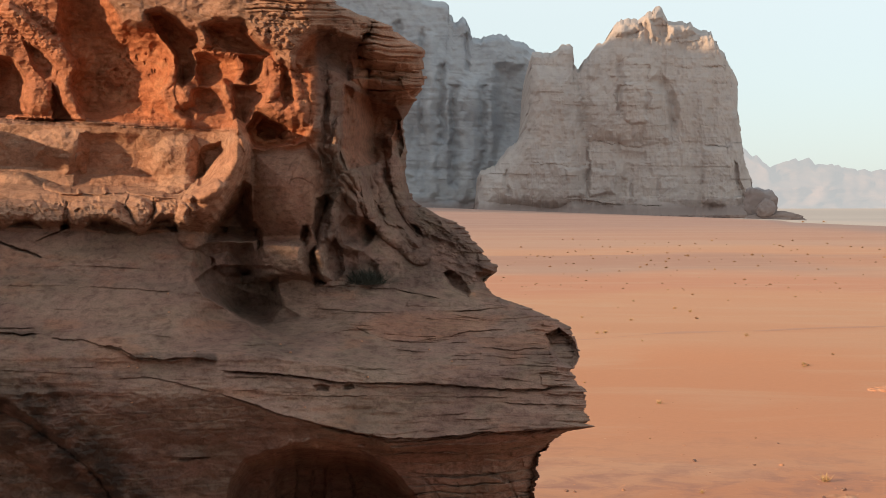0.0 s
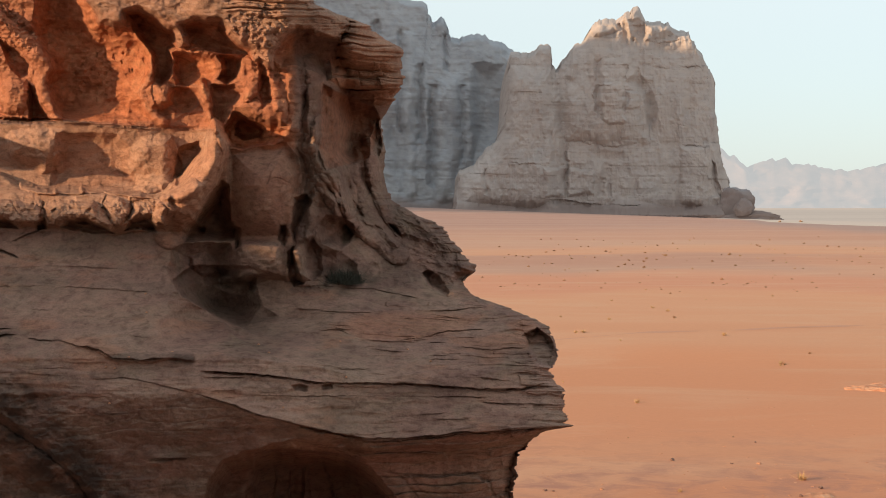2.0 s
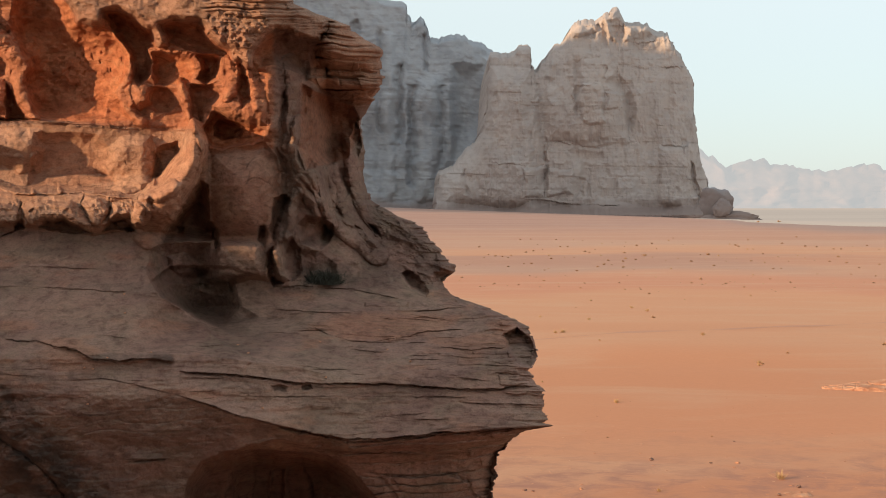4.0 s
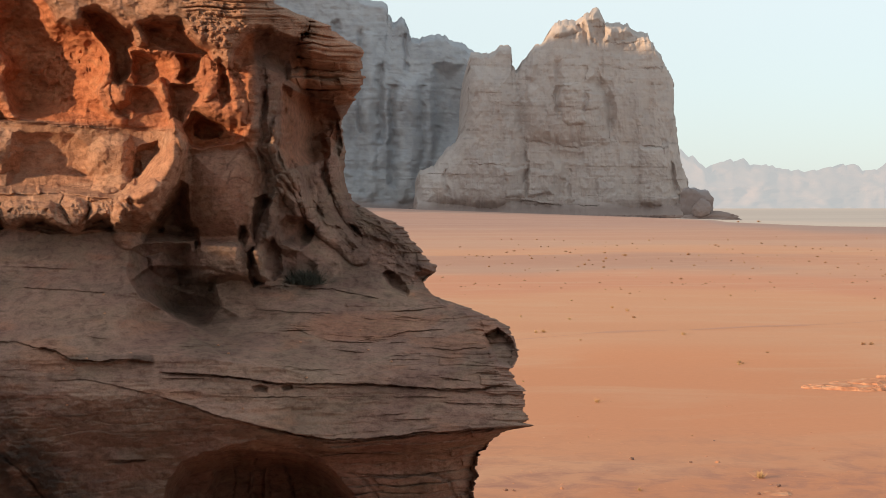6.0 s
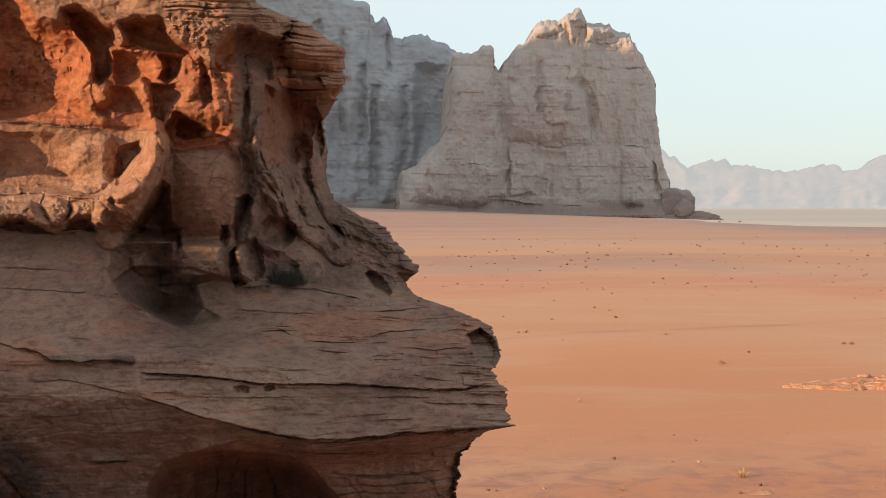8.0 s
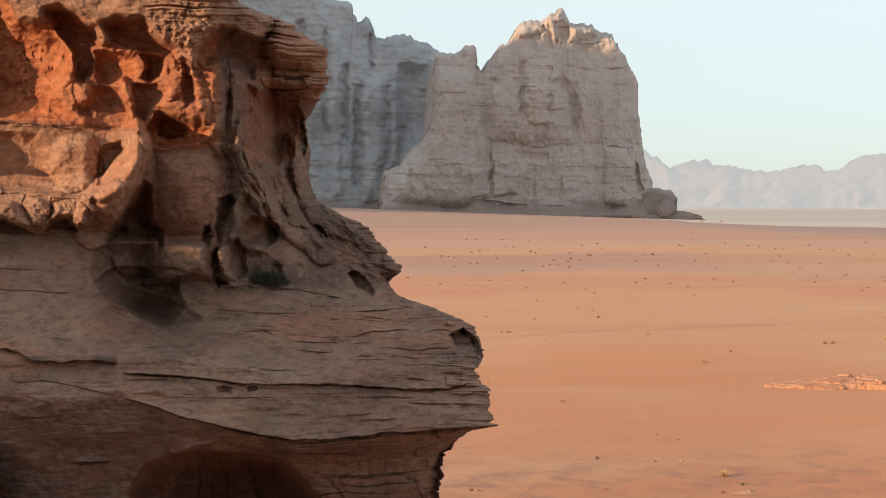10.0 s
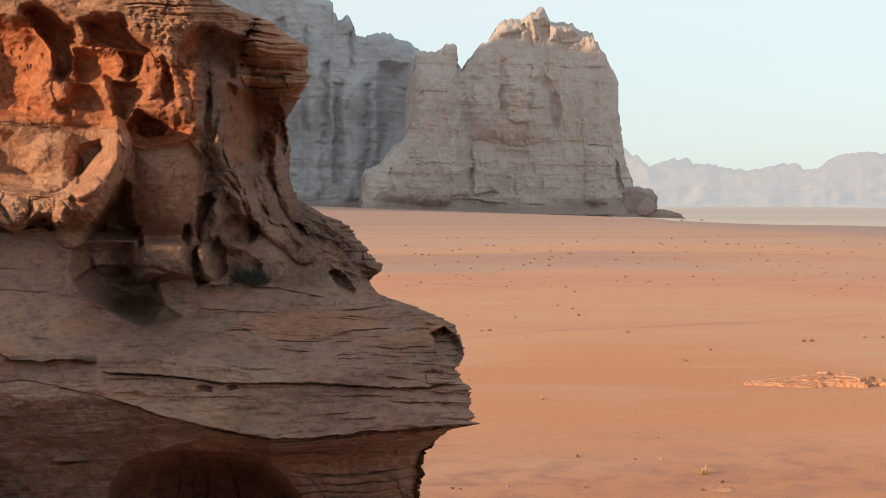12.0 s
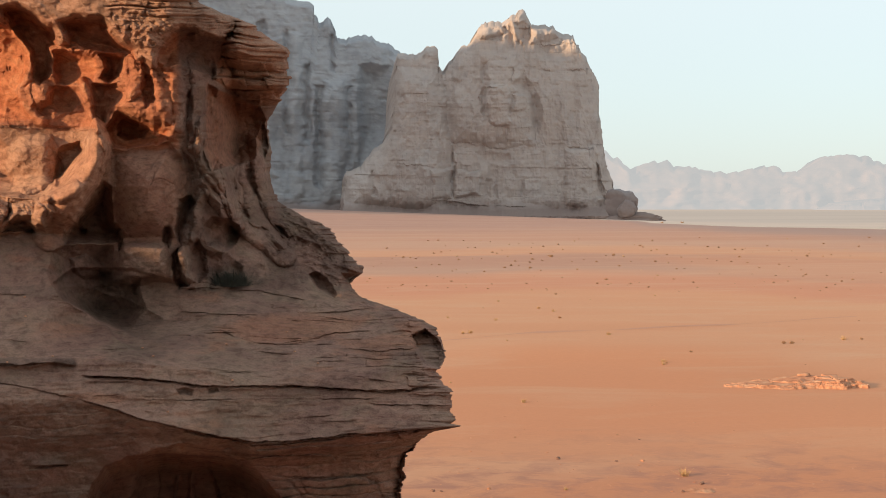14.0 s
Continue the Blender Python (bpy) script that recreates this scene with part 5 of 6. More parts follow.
    looks = (("cap_rock", "brown cap of thin broken beds"), ("hollowed_wall", "orange wall of honeycomb hollows and pillars"),
             ("ledge", "brown bedded ledge with cracked lips"), ("rock_foot", "undercut reddish foot with a shallow cave"))
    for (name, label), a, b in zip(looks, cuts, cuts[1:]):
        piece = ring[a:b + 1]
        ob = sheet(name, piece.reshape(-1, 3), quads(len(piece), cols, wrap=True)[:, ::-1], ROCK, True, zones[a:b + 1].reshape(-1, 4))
        if a == 0:
            bm = bmesh.new()
            bm.from_mesh(ob.data)
            bm.verts.ensure_lookup_table()
            bm.faces.new([bm.verts[k] for k in range(cols)])
            bm.to_mesh(ob.data)
            bm.free()
        ob.parent, ob["label"] = root, label
    return u, rows, front


FACE_U, FACE_ROWS, FACE_SPOTS = build_outcrop()


def on_face(u, v):
    """The place in the world of a spot on the carved face."""
    r = int(np.argmin(np.abs(FACE_ROWS - v)))
    return Vector(FACE_SPOTS[r, int(np.argmin(np.abs(FACE_U[r] - u)))])


# ---- the rock beyond the left edge, whose shade lies on the ledge ----
def build_boulder_wall(name, centre, size, seed, label):
    bm = bmesh.new()
    bmesh.ops.create_icosphere(bm, subdivisions=5, radius=1.0)
    for v in bm.verts:
        p = v.co.copy()
        big = max(abs(p.x), abs(p.y), abs(p.z) * 1.0)
        p = p.lerp(p / big, 0.55)
        p *= 1 + 0.10 * noise.fractal(p * 1.6 + Vector((seed, 0, 0)), 0.7, 2.0, 5)
        v.co = Vector((p.x * size[0], p.y * size[1], p.z * size[2]))
    ob = part(name, bm, ROCK, None, "", True)
    ob.location = centre
    ob.rotation_euler = (radians(-18), 0, 0)     # its crest falls away from the viewer
    return tagged(ob, label, "rock")


build_boulder_wall("sandstone_boulder", (-33.0, 4.0, 4.5), (8.0, 19.0, 11.75), 4.0, "weathered brown sandstone knoll beside the outcrop")


def build_hill():
    """Unseen rock added beneath the viewer: a shelf, and a steep wall that dims skylight."""
    u, v = np.meshgrid(np.linspace(-1, 1, 120), np.linspace(-1, 1, 120))
    x, y = 26 * u, -21 + 24 * v
    shelf = 8.7 * ease(2.6, 1.0, y + 0.4 * cloud(x / 3, y / 3, 2, 203)) * (1 - ease(7, 20, np.abs(x + 4)))
    wall = 4.5 * ease(-3.0, -9.0, y + 1.2 * cloud(x / 4, y / 4, 3, 201)) * (1 - ease(12, 25, np.abs(x))) * ease(-1, -0.75, v)
    z = shelf * ease(-1, -0.75, v) + wall + 0.15 * cloud(x / 1.5, y / 1.5, 4, 202) - 0.6 * (1 - ease(0.0, 1.0, shelf))
    zone = np.tile([0.1, 0.15, 0.2, 1.0], (x.size, 1))
    ob = sheet("unseen_hill", np.stack([x, y, z], -1).reshape(-1, 3), quads(*x.shape), ROCK, True, zone)
    return tagged(ob, "unseen brown sandstone hill with a level shelf before a steep wall", "rock")


build_hill()


# ---- far cliffs, carved in the same way as seen from the stand ----
def build_cliffs(name, skyline, distance, shape, label, material, columns, levels, seed, crag=1.0, foot=-14.0, deep=1.0):
    """A cliff-walled mountain under a skyline of (across, up), with its foot on the plain."""
    k = distance / PLANE
    su, sv = np.array([p[0] for p in skyline], float), np.array([p[1] for p in skyline], float)
    su = np.maximum.accumulate(su + 0.0005 * np.arange(len(su)))
    run = np.concatenate([[0], np.cumsum(np.hypot(np.diff(su), 0.35 * np.diff(sv)))])
    g = np.linspace(0, run[-1], columns)
    u, top = np.interp(g, run, su), np.interp(g, run, sv)
    top = top + crag * (0.020 * cloud(g / 0.12, g * 0 + seed, 3, seed) + 0.018 * np.round(1.5 * cloud(g / 0.07, g * 0 + seed + 2, 2, seed + 3)))
    low = (foot - EYE) / k
    h = np.concatenate([np.linspace(0, 0.05, 10)[:-1], np.linspace(0.05, 1, levels)])[:, None]
    # only the uppermost beds follow the broken crest
    even = np.convolve(np.pad(top, 40, mode="edge"), np.ones(81) / 81, "valid")
    even = np.minimum(even, top + 0.25)
    wide = np.linspace(u.min(), u.max(), 900)
    bulk = np.convolve(np.pad(np.interp(wide, u, top), 30, mode="edge"), np.hanning(63)[1:-1] / np.hanning(63).sum(), "valid")
    brow = np.array([top[np.abs(u - a) < 0.022].max() for a in u])
    crest = even[None] + (top - even)[None] * ease(0.55, 1.0, h)
    v = low + np.maximum(crest - low, 0.05) * h
    # the columns crowd under steep places of the crest alone
    u = u[None] + 0.75 * (np.linspace(u[0], u[-1], columns) - u)[None] * (1 - ease(0.45, 0.97, h))
    bulk = np.interp(u, wide, bulk)
    u = u + 0.018 * crag * (hashed(np.floor(v / 0.055), v * 0, v * 0, seed + 5) - 0.5) * ease(0.92, 1.0, h) * (np.abs(np.gradient(top)) > 2.5 * np.abs(np.gradient(u[-1])))[None]
    f = Face(u, v, 1.7)
    shape(f)
    proud = f.proud.reshape(u.shape)
    # beds that step back, worn blocks, and scree at the foot
    rise = np.clip((v + 0.13) / np.maximum(bulk + 0.13, 0.3), 0, 1.1)
    apron = np.clip(1 - (v + 0.13) / (0.16 + 0.10 * cloud(u / 0.5, u * 0, 4, seed + 20)), 0, 1)
    y = distance + deep * k * (0.32 * rise + 0.35 * rise ** 4 - proud * ease(0, 0.06, brow[None] - v)) - 40 * apron ** 1.3
    y = y + 45 * ease(0.10, 0.0, brow[None] - v) ** 2
    front = np.stack([u * y / PLANE, y, EYE + v * y / PLANE], -1)
    front[0, :, 2] = foot
    rim = []
    for back, drop in ((60, 0.02), (170, 0.10), (260, 0.98)):
        r = front[-1].copy()
        r[:, 1] += back
        r[:, 2] *= 1 - drop
        rim.append(r)
    grid = np.concatenate([front, np.array(rim)], 0)
    root = tagged(new(name), label, "mountain")
    high = 10 + int(0.80 * levels)
    for piece, a, b in (("scree_apron", 0, 10), ("cliff", 10, high), ("summit", high, len(grid) - 1)):
        rows = grid[a:b + 1]
        sheet(piece, rows.reshape(-1, 3), quads(*rows.shape[:2]), material, True).parent = root
    return root


def rough_cliff(f, seed, tall=1.0):
    """Beds, joints and broken blocks all over a cliff."""
    u, v = f.u, f.v
    wob = u + 0.10 * cloud(u / 0.5, v / 0.7, 3, seed)
    f.proud += 0.16 * ridges(wob / 0.75, v / 3.0, 3, seed + 1) + 0.10 * cloud(wob / 0.4, v / 0.9, 3, seed + 2)
    own, _, _ = bedded(wob, v + 0.02 * u, 0.22, 0.5, seed + 3)
    own2, _, _ = bedded(wob + 0.3, v, 0.085, 0.32, seed + 4)
    own3, _, _ = bedded(wob + 0.1, v, 0.035, 0.22, seed + 5)
    f.proud += 0.050 * own + 0.022 * own2 + 0.012 * own3
    f.proud += 0.11 * ridges(wob / (0.30 * tall), v / 1.1, 3, seed + 6) + 0.06 * cloud(wob / 0.16, v / 0.5, 3, seed + 7)
    f.proud += 0.040 * ridges(u / 0.13, v / 0.18, 4, seed + 9) + 0.022 * cloud(u / 0.05, v / 0.05, 3, seed + 10)


def shape_dome(f):
    rough_cliff(f, 310)
    # buttresses and panels
    f.bulge([(0.54, 0.50), (0.77, 0.61), (1.19, 1.11), (1.27, 2.03), (1.93, 1.98), (2.10, 0.89), (2.02, -0.03), (0.54, -0.04)], 0.35, 0.30)
    f.bulge([(2.10, 2.13), (2.52, 2.67), (2.94, 2.55), (3.23, 1.72), (3.32, 0.93), (2.94, 0.87), (2.60, 0.93), (2.10, 0.97)], 0.30, 0.35)
    f.bulge([(2.62, 1.80), (2.94, 1.79), (2.98, 1.22), (2.77, 1.18), (2.62, 1.35)], 0.16, 0.05)
    f.bulge([(2.99, 1.67), (3.16, 1.67), (3.17, 1.44), (3.01, 1.42)], 0.12, 0.04)
    f.hollow([(3.00, 1.82), (3.19, 1.60), (3.26, 1.35), (3.34, 0.98), (3.51, 0.88), (3.44, 1.48), (3.27, 1.81), (3.15, 2.05)], 0.20, 0.15)
    f.hollow([(2.50, 2.13), (2.63, 2.15), (2.65, 1.88), (2.60, 1.30), (2.52, 1.39)], 0.12, 0.09)
    f.hollow([(3.36, 2.37), (3.82, 2.41), (3.88, 2.16), (3.61, 2.13), (3.37, 2.19)], 0.09, 0.15)
    f.hollow([(3.87, 1.90), (3.99, 1.98), (4.05, 1.48), (3.95, 1.06), (3.85, 1.40)], 0.10, 0.15)
    f.bulge([(2.15, 0.54), (2.50, 0.54), (2.52, 0.16), (2.15, 0.14)], 0.16, 0.05)
    f.bulge([(1.77, 0.55), (2.10, 0.59), (2.10, 0.12), (1.80, 0.14)], 0.14, 0.06)
    f.bulge([(3.78, 0.88), (4.24, 0.88), (4.21, -0.04), (3.79, 0.01)], 0.14, 0.10)
    f.hollow([(2.10, 0.82), (2.15, 0.82), (2.14, 0.37), (2.09, 0.37)], 0.13, 0.06)
    f.hollow([(0.90, 0.55), (0.96, 0.55), (0.98, 0.16), (0.90, 0.16)], 0.14, 0.08)
    f.hollow([(4.26, 0.68), (4.33, 0.63), (4.40, -0.07), (4.30, -0.08), (4.25, 0.39)], 0.23, 0.08)
    f.hollow([(2.59, 0.41), (2.67, 0.41), (2.69, 0.14), (2.59, 0.14)], 0.10, 0.06)
    f.hollow([(2.74, 0.34), (2.79, 0.34), (2.81, 0.12), (2.74, 0.12)], 0.08, 0.04)
    f.hollow([(3.09, 0.42), (3.16, 0.43), (3.18, 0.14), (3.11, 0.14)], 0.08, 0.06)
    f.hollow([(1.87, 1.13), (1.95, 1.15), (1.98, 0.64), (1.88, 0.67)], 0.09, 0.08)
    f.hollow([(2.45, 0.81), (2.94, 0.82), (2.98, 0.64), (2.52, 0.62)], 0.07, 0.09)
    # the crown: two towers with a cleft
    f.bulge([(2.46, 2.58), (2.58, 2.73), (2.87, 2.71), (2.88, 2.53), (2.52, 2.46)], 0.30, 0.10)
    f.hollow([(2.85, 2.63), (3.04, 2.55), (3.04, 2.34), (2.92, 2.38)], 0.13, 0.09)
    f.bulge([(2.90, 2.75), (3.04, 2.86), (3.19, 2.92), (3.24, 2.72), (3.15, 2.39), (3.02, 2.53)], 0.25, 0.10)
    f.hollow([(3.05, 2.72), (3.22, 2.75), (3.19, 2.47), (3.09, 2.40)], 0.14, 0.08)
    f.bulge([(3.26, 2.69), (3.65, 2.64), (3.69, 2.51), (3.27, 2.40)], 0.25, 0.12)
    for path in ([(2.10, 0.92), (2.52, 0.91), (2.98, 0.87)], [(3.78, 0.89), (4.26, 0.87)], [(2.52, 1.73), (2.98, 1.79)], [(3.36, 2.06), (4.12, 2.00)],
                 [(2.10, 1.53), (2.52, 1.50)], [(1.27, 1.54), (1.93, 1.51)], [(3.28, 0.31), (3.79, 0.34), (4.21, 0.31)], [(1.27, 0.64), (2.10, 0.59)], [(3.27, 2.40), (3.88, 2.40)]):
        f.lip(path, 0.04, 0.03, 0.14, 0, 0.05, 0.9)
    f.lip([(1.77, 0.12), (2.10, 0.09), (2.62, 0.02), (3.28, 0.01)], 0.10, 0.03, 0.05, 0)


def shape_massif(f):
    rough_cliff(f, 410, 1.4)
    f.hollow([(0.71, 2.04), (0.84, 2.09), (1.19, 2.05), (1.25, 1.38), (1.19, 1.08), (0.86, 0.73), (0.74, 0.58), (0.68, 1.37)], 0.59, 0.38)
    f.hollow([(-0.07, 2.04), (0.04, 2.10), (0.05, 0.88), (-0.06, 0.96)], 0.31, 0.12)
    f.hollow([(0.11, 1.78), (0.22, 1.78), (0.22, 0.26), (0.08, 0.30)], 0.31, 0.12)
    f.hollow([(0.32, 2.51), (0.39, 2.51), (0.40, 1.94), (0.32, 1.98)], 0.21, 0.09)
    f.hollow([(0.55, 1.78), (0.63, 1.78), (0.63, 0.55), (0.54, 0.55)], 0.19, 0.09)
    f.hollow([(-0.36, 2.50), (-0.27, 2.59), (-0.26, 1.04), (-0.35, 1.04)], 0.27, 0.12)
    f.hollow([(-0.73, 2.66), (-0.60, 2.74), (-0.58, 0.87), (-0.71, 0.87)], 0.27, 0.15)
    f.bulge([(0.22, 1.86), (0.55, 1.94), (0.54, 0.06), (0.24, 0.06)], 0.20, 0.15)
    f.bulge([(-0.25, 2.51), (-0.07, 2.51), (-0.06, 0.14), (-0.26, 0.14)], 0.18, 0.12)
    f.bulge([(1.19, 2.20), (1.93, 2.24), (1.98, -0.04), (1.19, -0.04)], 0.3, 0.3)
    f.bulge([(-0.53, 0.55), (0.61, 0.47), (0.61, -0.04), (-0.54, -0.04)], 0.16, 0.2)


def shape_range(f):
    f.proud += 0.2 * ridges(f.u / 0.5, f.v / 0.5, 4, 510)


DOME = [(0.44, -0.12), (0.51, -0.04), (0.53, 0.18), (0.55, 0.50), (0.77, 0.60), (0.84, 0.73), (1.04, 0.90), (1.19, 1.08), (1.25, 1.46), (1.27, 1.95), (1.30, 2.27), (1.40, 2.22), (1.57, 2.23), (1.70, 2.33), (1.82, 2.35), (1.88, 2.29), (1.90, 2.06), (1.94, 1.96), (2.02, 2.08), (2.13, 2.20), (2.23, 2.33), (2.37, 2.39), (2.41, 2.45), (2.45, 2.56), (2.48, 2.63), (2.58, 2.70), (2.68, 2.73), (2.81, 2.70), (2.89, 2.76), (2.99, 2.81), (3.04, 2.82)]
DOME += [(3.07, 2.88), (3.15, 2.90), (3.20, 2.82), (3.26, 2.70), (3.32, 2.69), (3.57, 2.67), (3.65, 2.61), (3.75, 2.56), (3.88, 2.54), (3.92, 2.44), (4.00, 2.31), (4.07, 2.24), (4.10, 2.13), (4.15, 2.02), (4.22, 1.93), (4.27, 1.82), (4.26, 1.69), (4.27, 1.40), (4.30, 1.19), (4.34, 0.94), (4.33, 0.85), (4.37, 0.65), (4.43, 0.52), (4.48, 0.39), (4.50, 0.18), (4.52, -0.09), (4.56, -0.21)]
MASSIF = [(-15.25, 2.45), (-11.01, 4.04), (-8.09, 4.34), (-5.84, 4.08), (-4.31, 3.88), (-2.75, 3.59), (-1.56, 3.45), (-0.92, 3.27), (-0.52, 3.10), (-0.24, 2.99), (0.00, 2.98), (0.08, 2.92), (0.07, 2.77), (0.13, 2.75), (0.15, 2.67), (0.21, 2.66), (0.26, 2.75), (0.32, 2.73), (0.37, 2.60), (0.42, 2.45), (0.53, 2.43), (0.66, 2.48), (0.82, 2.50), (0.91, 2.50), (0.99, 2.39), (1.15, 2.39), (1.27, 2.30), (1.44, 2.20), (1.60, 1.96), (2.02, 1.38), (2.35, 0.89), (2.77, 0.22), (2.94, -0.11)]
RANGE = [(-15.28, 1.25), (-1.98, 0.71), (2.94, 0.72), (4.35, 0.83), (4.45, 0.81), (4.55, 0.73), (4.67, 0.66), (4.79, 0.56), (4.88, 0.60), (4.95, 0.65), (5.07, 0.67), (5.26, 0.67), (5.46, 0.62), (5.72, 0.59), (6.04, 0.54), (6.37, 0.49), (6.55, 0.53), (6.77, 0.60), (6.91, 0.62), (7.12, 0.54), (7.43, 0.50), (7.60, 0.57), (7.67, 0.70), (7.87, 0.78), (8.13, 0.79), (8.45, 0.74), (8.74, 0.64), (9.39, 0.68), (10.84, 0.84), (18.44, 0.96)]
SHADER = [(-1900, 300), (-1700, 418), (-1300, 436), (-1050, 405), (-950, 391), (-890, 250), (-860, 20)]
build_cliffs("cliff_mountain", DOME, 1500.0, shape_dome, "dome-topped sandstone mountain with banded cliffs on the plain", CLIFF, 620, 330, 3, 1.0, -14.0, 0.5)
build_cliffs("cliff_mountain", MASSIF, 1800.0, shape_massif, "long jagged sandstone massif in bluish shade", HAZED_CLIFF, 800, 260, 7, 1.0, -14.0, 0.5)
for off, lift in ((655.0, 100), (1055.0, 258)):
    line = [(x * PLANE / off, (z + lift - EYE) * PLANE / off) for x, z in SHADER]
    build_cliffs("cliff_mountain", line, off, shape_range, "tall sandstone mountain farther along the valley side", CLIFF, 160, 60, 23, 0.3)
# the boulder at the dome's foot, in two pieces, and the scree below it
def far_spot(across, up, distance):
    return Vector((across * distance / PLANE, distance, EYE + up * distance / PLANE))


def build_far_rock(name, spot, distance, size, seed, rough, label, category):
    ob = part(name, rough_stone(size, seed, 5, 1.0, rough), HAZED_CLIFF if name == "boulder" else CLIFF, None, "", True)
    ob.location = far_spot(*spot, distance)
    return tagged(ob, label, category)


build_far_rock("boulder", [(4.65, 0.05)][0], 1400.0, (21.0, 15.0, 20.0), 33, 0.14, "huge dark sandstone boulder at the mountain's foot", "boulder")
build_far_rock("boulder", [(4.71, -0.03)][0], 1382.0, (11.0, 8.0, 10.0), 36, 0.14, "huge brown sandstone boulder at the mountain's foot", "boulder")
build_far_rock("scree_heap", [(4.78, -0.21)][0], 1390.0, (50.0, 16.0, 9.0), 37, 0.30, "heap of brown scree below the cliffs", "scree")
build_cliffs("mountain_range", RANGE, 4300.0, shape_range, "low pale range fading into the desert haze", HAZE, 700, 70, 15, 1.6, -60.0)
BUTTE = [(8.02, -0.06), (8.14, 0.03), (8.26, 0.09), (8.41, 0.08), (8.55, 0.12), (8.77, 0.11), (9.04, 0.05), (9.40, -0.06)]
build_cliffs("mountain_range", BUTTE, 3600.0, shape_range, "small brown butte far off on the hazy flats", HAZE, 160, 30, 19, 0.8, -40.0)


# ---- growth and stones on the plain ----
def ground_at(x, y):
    return float(ground_height(np.array([float(x)]), np.array([float(y)]))[0])


def build_shrub(size, blades, seed, material, label, spread=1.0, width=0.02, group="shrubs on the plain", root=0.14):
    """A desert shrub: many thin, bent twigs out of one root."""
    rnd = random.Random(seed)
    bm = bmesh.new()
    for _ in range(blades):
        a, tilt, length = rnd.uniform(0, 2 * math.pi), rnd.uniform(0.1, 1.25) * spread, size * rnd.uniform(0.45, 1.05)
        base = Vector((rnd.gauss(0, root), rnd.gauss(0, root), 0)) * size
        way = Vector((math.sin(tilt) * math.cos(a), math.sin(tilt) * math.sin(a), math.cos(tilt)))
        side = way.cross(Vector((rnd.uniform(-1, 1), rnd.uniform(-1, 1), 0.3))).normalized() * width * size
        mid = base + way * length * 0.55 + Vector((rnd.gauss(0, .06), rnd.gauss(0, .06), rnd.gauss(0, .04))) * size
        tip = base + way * length + Vector((rnd.gauss(0, .12), rnd.gauss(0, .12), rnd.gauss(0, .08))) * size
        bm.faces.new([bm.verts.new(q) for q in (base - side, base + side, mid + side * 1.6, tip, mid - side * 1.6)])
    return tagged(part("shrub", bm, material), label, "shrub", group)


# the dark shrub on the ledge
ledge_shrub = build_shrub(0.27, 2600, 5, GREEN_TWIG, "small dark grey-green shrub growing on the rock ledge", 1.15, 0.004, "shrub on the ledge", 0.42)
ledge_shrub.location = on_face(*[(-1.13, -1.12)][0]) + Vector((0, -0.02, -0.02))

# small pale pebbles lying on the ledge: across, up
for k, spot in enumerate([(-4.01, -1.56), (-1.10, -2.51), (-4.02, -1.28), (-4.28, -2.21), (-4.61, -2.36), (-4.49, -2.37), (-3.64, -2.13), (-2.02, -2.96), (-1.19, -1.99), (-0.32, -1.82), (-2.38, -2.03), (-2.23, -2.15), (-0.20, -2.11), (-4.57, -2.89), (0.13, -2.28)]):
    ob = part("pebble", rough_stone((0.022, 0.018, 0.014), 90 + k, 2), SLAB)
    ob.location = on_face(*spot) + Vector((0, -0.008, 0.006))
    tagged(ob, "tiny pale pebble lying on the rock ledge", "pebble", "pebbles on the ledge")

# places and sizes of the shrubs that stand out: x, y, height
DARK_SHRUBS = [(35.4, 225.6, 0.55), (32.7, 215.4, 0.45), (41.0, 239.1, 0.5), (43.7, 251.7, 0.6), (36.7, 213.5, 0.55), (49.5, 262.8, 0.8),
               (29.1, 251.7, 0.5), (64.7, 271.8, 0.75), (42.4, 182.5, 0.45), (39.0, 173.2, 0.35), (43.0, 170.7, 0.35), (42.7, 160.4, 0.3),
               (28.7, 149.3, 0.3), (23.1, 118.2, 0.35), (27.2, 90.4, 0.22), (14.1, 58.3, 0.10), (9.3, 58.1, 0.08), (101.6, 314.7, 0.6),
               (36.4, 96.6, 0.35), (37.0, 96.5, 0.4), (44.0, 99.7, 0.25), (103.7, 262.3, 0.7), (24.0, 85.3, 0.2), (236.7, 854.9, 1.8), (250.5, 854.9, 2.2)]
DRY_SHRUBS = [(64.7, 262.8, 0.6), (43.5, 207.9, 0.5), (39.8, 146.6, 0.35), (20.4, 138.9, 0.35), (23.2, 129.8, 0.45), (23.8, 125.0, 0.5),
              (16.8, 115.9, 0.4), (12.7, 118.2, 0.35), (13.1, 104.7, 0.5), (12.4, 104.2, 0.45), (24.1, 102.9, 0.5), (15.1, 98.2, 0.25),
              (23.9, 85.8, 0.42), (11.4, 68.3, 0.40), (8.4, 76.9, 0.2), (14.5, 49.0, 0.55), (66.1, 234.4, 0.45), (42.4, 99.5, 0.6), (23.6, 84.7, 0.3), (9.4, 46.9, 0.25)]
dark_kinds = [build_shrub(1.0, 110, 30 + k, DARK_TWIG, "low dark-brown desert shrub on the sand", 1.0, 0.022) for k in range(2)]
dry_kinds = [build_shrub(1.0, 80, 40 + k, DRY_TWIG, "dry straw-coloured desert shrub on the sand", 0.85, 0.011) for k in range(2)]
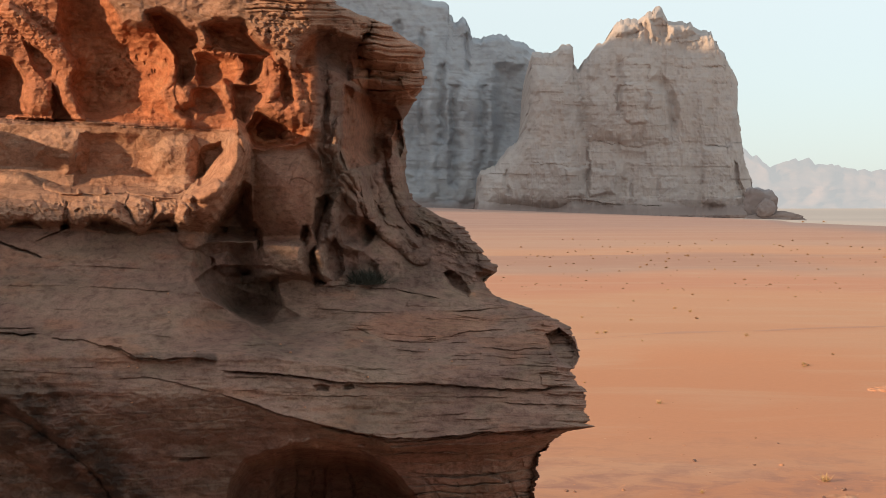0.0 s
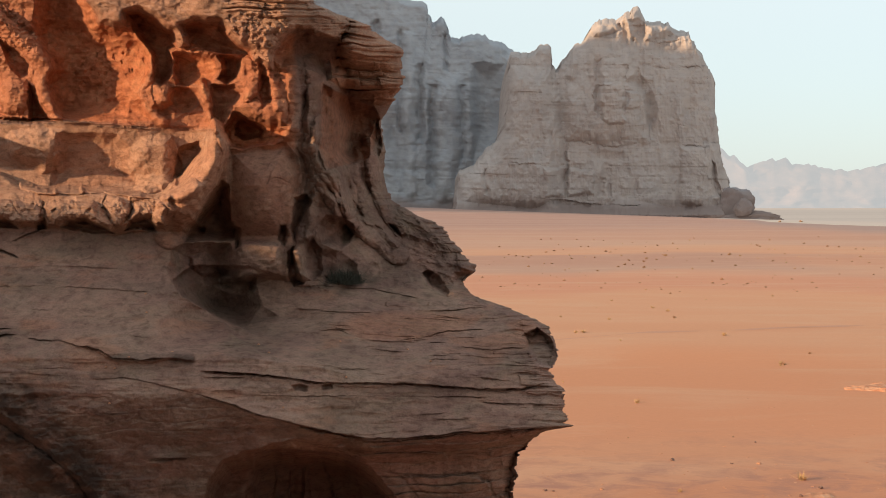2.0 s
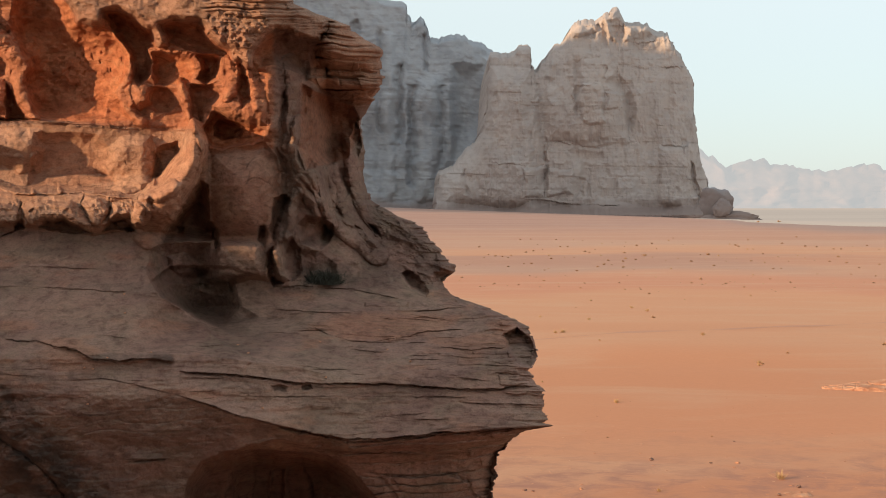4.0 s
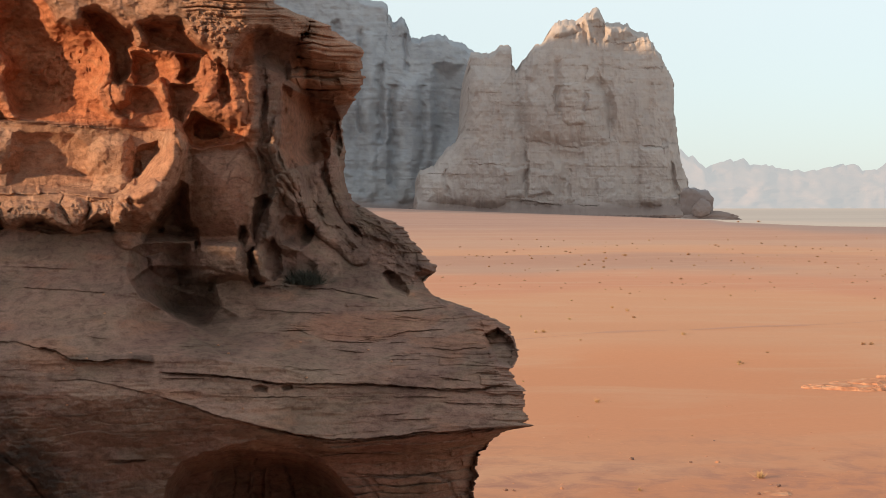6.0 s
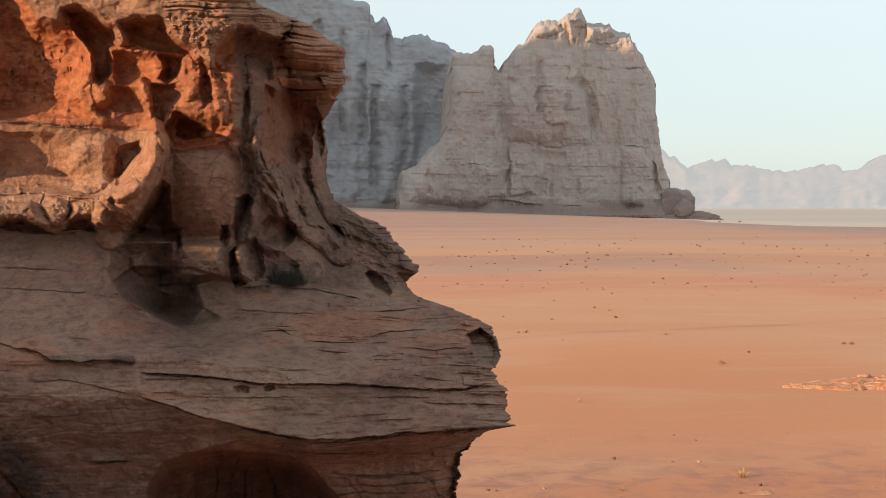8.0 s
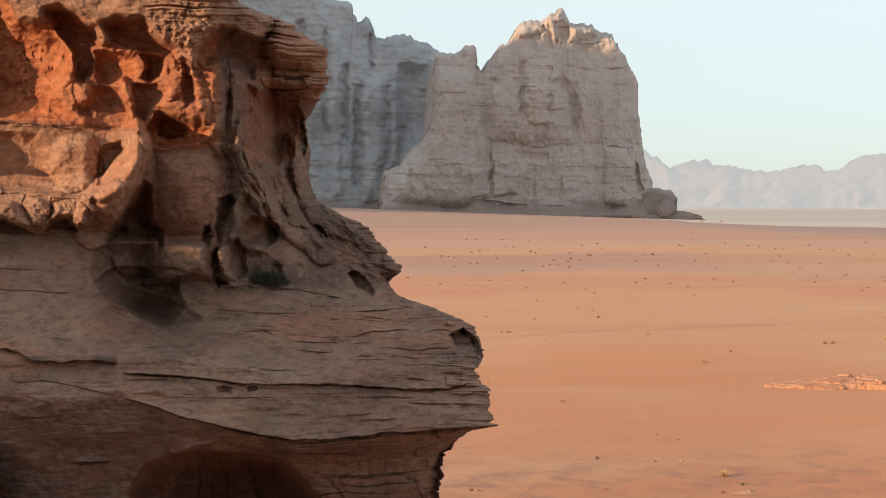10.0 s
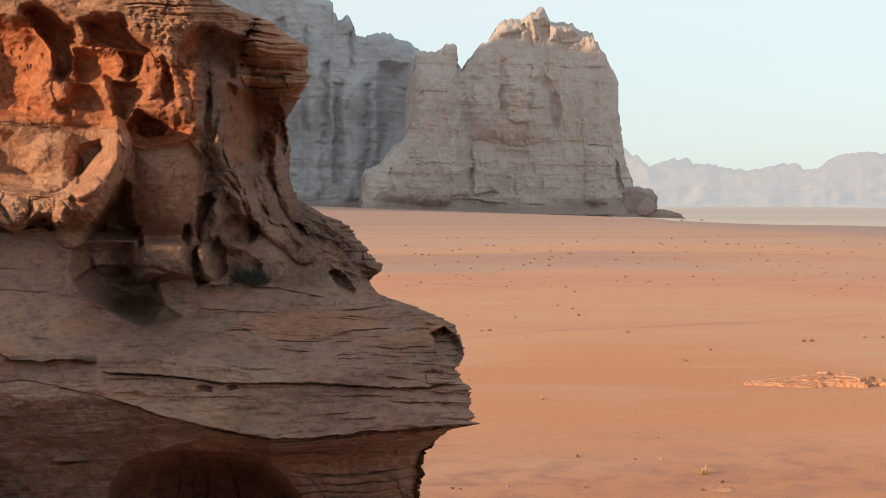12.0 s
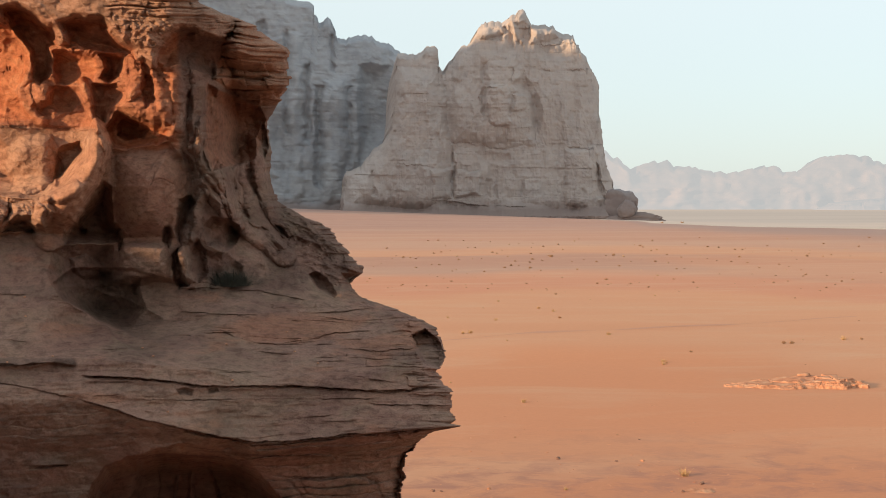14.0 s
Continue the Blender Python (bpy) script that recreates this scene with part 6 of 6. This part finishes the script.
for kinds, places in ((dark_kinds, DARK_SHRUBS), (dry_kinds, DRY_SHRUBS)):
    for k, (x, y, size) in enumerate(places):
        spot = Matrix.LocRotScale((x, y, ground_at(x, y) - 0.03 * size), Euler((0, 0, k * 1.7)), None)
        if k < len(kinds):
            ob = kinds[k]
            ob.matrix_basis = spot
        else:
            ob = copy_thing(kinds[k % 2], spot)
        ob.scale = (size * 0.85, size * 0.85, size * 0.75)
rnd = random.Random(12)
for k in range(230):
    # loose belts of small scrub across the plain
    y = rnd.choice((rnd.gauss(185, 16), rnd.gauss(165, 12), rnd.gauss(250, 26), rnd.gauss(310, 45), rnd.uniform(80, 420)))
    x = y * rnd.uniform(0.04, 0.52)
    kinds = dark_kinds if rnd.random() < 0.72 else dry_kinds
    ob = copy_thing(kinds[k % 2], Matrix.LocRotScale((x, y, ground_at(x, y) - 0.02), Euler((0, 0, rnd.uniform(0, 6))), None))
    size = y * rnd.uniform(0.0005, 0.0014)
    ob.scale = (size * 1.4, size * 1.4, size)


def build_stone(size, seed, material, spot, label, flat=1.0):
    ob = part("stone", rough_stone(size, seed, 3, flat), material)
    ob.location = (*spot, ground_at(*spot) + size[2] * 0.35 * flat)
    return tagged(ob, label, "stone", "stones on the plain")


STONES = [(13.7, 52.3, 0.16), (12.6, 52.3, 0.13), (10.3, 53.0, 0.20), (14.7, 47.4, 0.20), (6.6, 47.3, 0.12), (4.5, 47.1, 0.15), (16.5, 57.1, 0.07), (4.8, 47.0, 0.12), (14.8, 57.1, 0.1), (13.6, 46.1, 0.14)]
for k, (x, y, size) in enumerate(STONES):
    size *= 0.6
    pale = k in (0, 4, 6)
    build_stone((size, size * 0.8, size * 0.7), 60 + k, SLAB if pale else ROCK, (x, y), "small pale stone lying on the sand" if pale else "small dark stone lying on the sand")


def build_pebbles():
    """Gravel strewn over the nearest sand."""
    bm = bmesh.new()
    rnd = random.Random(9)
    for _ in range(650):
        y = rnd.triangular(40, 75, 46)
        x = y * rnd.uniform(0.0, 0.5)
        s = 0.010 + 0.045 * rnd.random() ** 3
        made = bmesh.ops.create_icosphere(bm, subdivisions=1, radius=s)["verts"]
        z = ground_at(x, y)
        for v in made:
            v.co = Vector((x + v.co.x * rnd.uniform(0.8, 1.8), y + v.co.y, z + v.co.z * 0.55))
    return tagged(part("gravel", bm, SLAB), "scattered brown gravel on red sand", "gravel", kind="stuff")


build_pebbles()


def build_slab(centre, length, depth, height, seed, label):
    """Broken bedrock that shows through the sand as low, cracked plates."""
    u, v = np.meshgrid(np.linspace(-1, 1, 300), np.linspace(-1, 1, 110))
    x, y = u * length / 2, v * depth / 2
    near, second, own = cells(x / (length * 0.13) + 0.35 * cloud(x / 0.9, y / 0.9, 3, seed), y / (depth * 0.34) + 0.2 * cloud(x / 0.6, y / 0.6, 2, seed + 6), seed + 1)
    body = 1 - np.abs(u + 0.12 * cloud(x / 0.9, y / 0.7, 3, seed + 2)) ** 2.4 - np.abs(v * (1.25 - 0.35 * u) + 0.5 * cloud(x / 1.0, y / 0.9, 4, seed + 3)) ** 2.0
    # the far end is thicker; plates break off in steps towards the viewer
    swell = 0.40 + 0.60 * ease(-0.4, 0.55, u + 0.25 * cloud(x / 1.2, y / 1.2, 3, seed + 7))
    step = ease(0.02, 0.10, body) * (0.45 + 0.25 * ease(0.25, 0.33, body + 0.1 * own) + 0.30 * ease(0.5, 0.56, body + 0.15 * own))
    z = height * swell * step * (0.70 + 0.30 * own) * (0.88 + 0.12 * ease(0.02, 0.08, second - near)) + 0.018 * ridges(x / 0.30, y / 0.30, 3, seed + 4) * ease(0, 0.2, body)
    z = np.where(body <= 0.02, -0.25, z)
    zz = ground_at(*centre)
    ob = sheet("bedrock_slab", np.stack([x, y, z], -1).reshape(-1, 3), quads(*x.shape), SLAB, False)
    ob.location = (*centre, zz)
    return tagged(ob, label, "rock slab")


build_slab((28.4, 73.9), 8.6, 4.6, 0.52, 5, "low cracked slab of pale bedrock showing through the sand")
build_slab((14.3, 46.3), 1.0, 1.3, 0.05, 8, "thin pale bedrock plate in the gravelly sand")


def build_track(points, width):
    """A faint wheel track pressed into the sand."""
    xs = np.interp(np.linspace(0, 1, 220), np.linspace(0, 1, len(points)), [p[0] for p in points])
    ys = np.interp(np.linspace(0, 1, 220), np.linspace(0, 1, len(points)), [p[1] for p in points])
    xs, ys = np.convolve(np.pad(xs, 20, mode="edge"), np.ones(41) / 41, "valid"), np.convolve(np.pad(ys, 20, mode="edge"), np.ones(41) / 41, "valid")
    ys = ys + 0.5 * cloud(xs / 9, xs * 0, 2, 61)
    wide = width * (0.45 + 0.9 * cloud(xs / 5, xs * 0, 3, 62))
    z = ground_height(xs, ys) + 0.008
    grid = np.stack([np.stack([xs, ys + wide * e, z], -1) for e in (0.5, -0.5)], 0)
    ob = sheet("track", grid.reshape(-1, 3), quads(2, 220), TRACK)
    return tagged(ob, "faint darker wheel track across the sand", "track", kind="structure")


build_track([(9.3, 99.0), (15.0, 102.4), (19.2, 106.1), (25.0, 107.0), (31.7, 111.0), (38.3, 112.1), (47.4, 118.8), (53.7, 121.2)], 2.0)
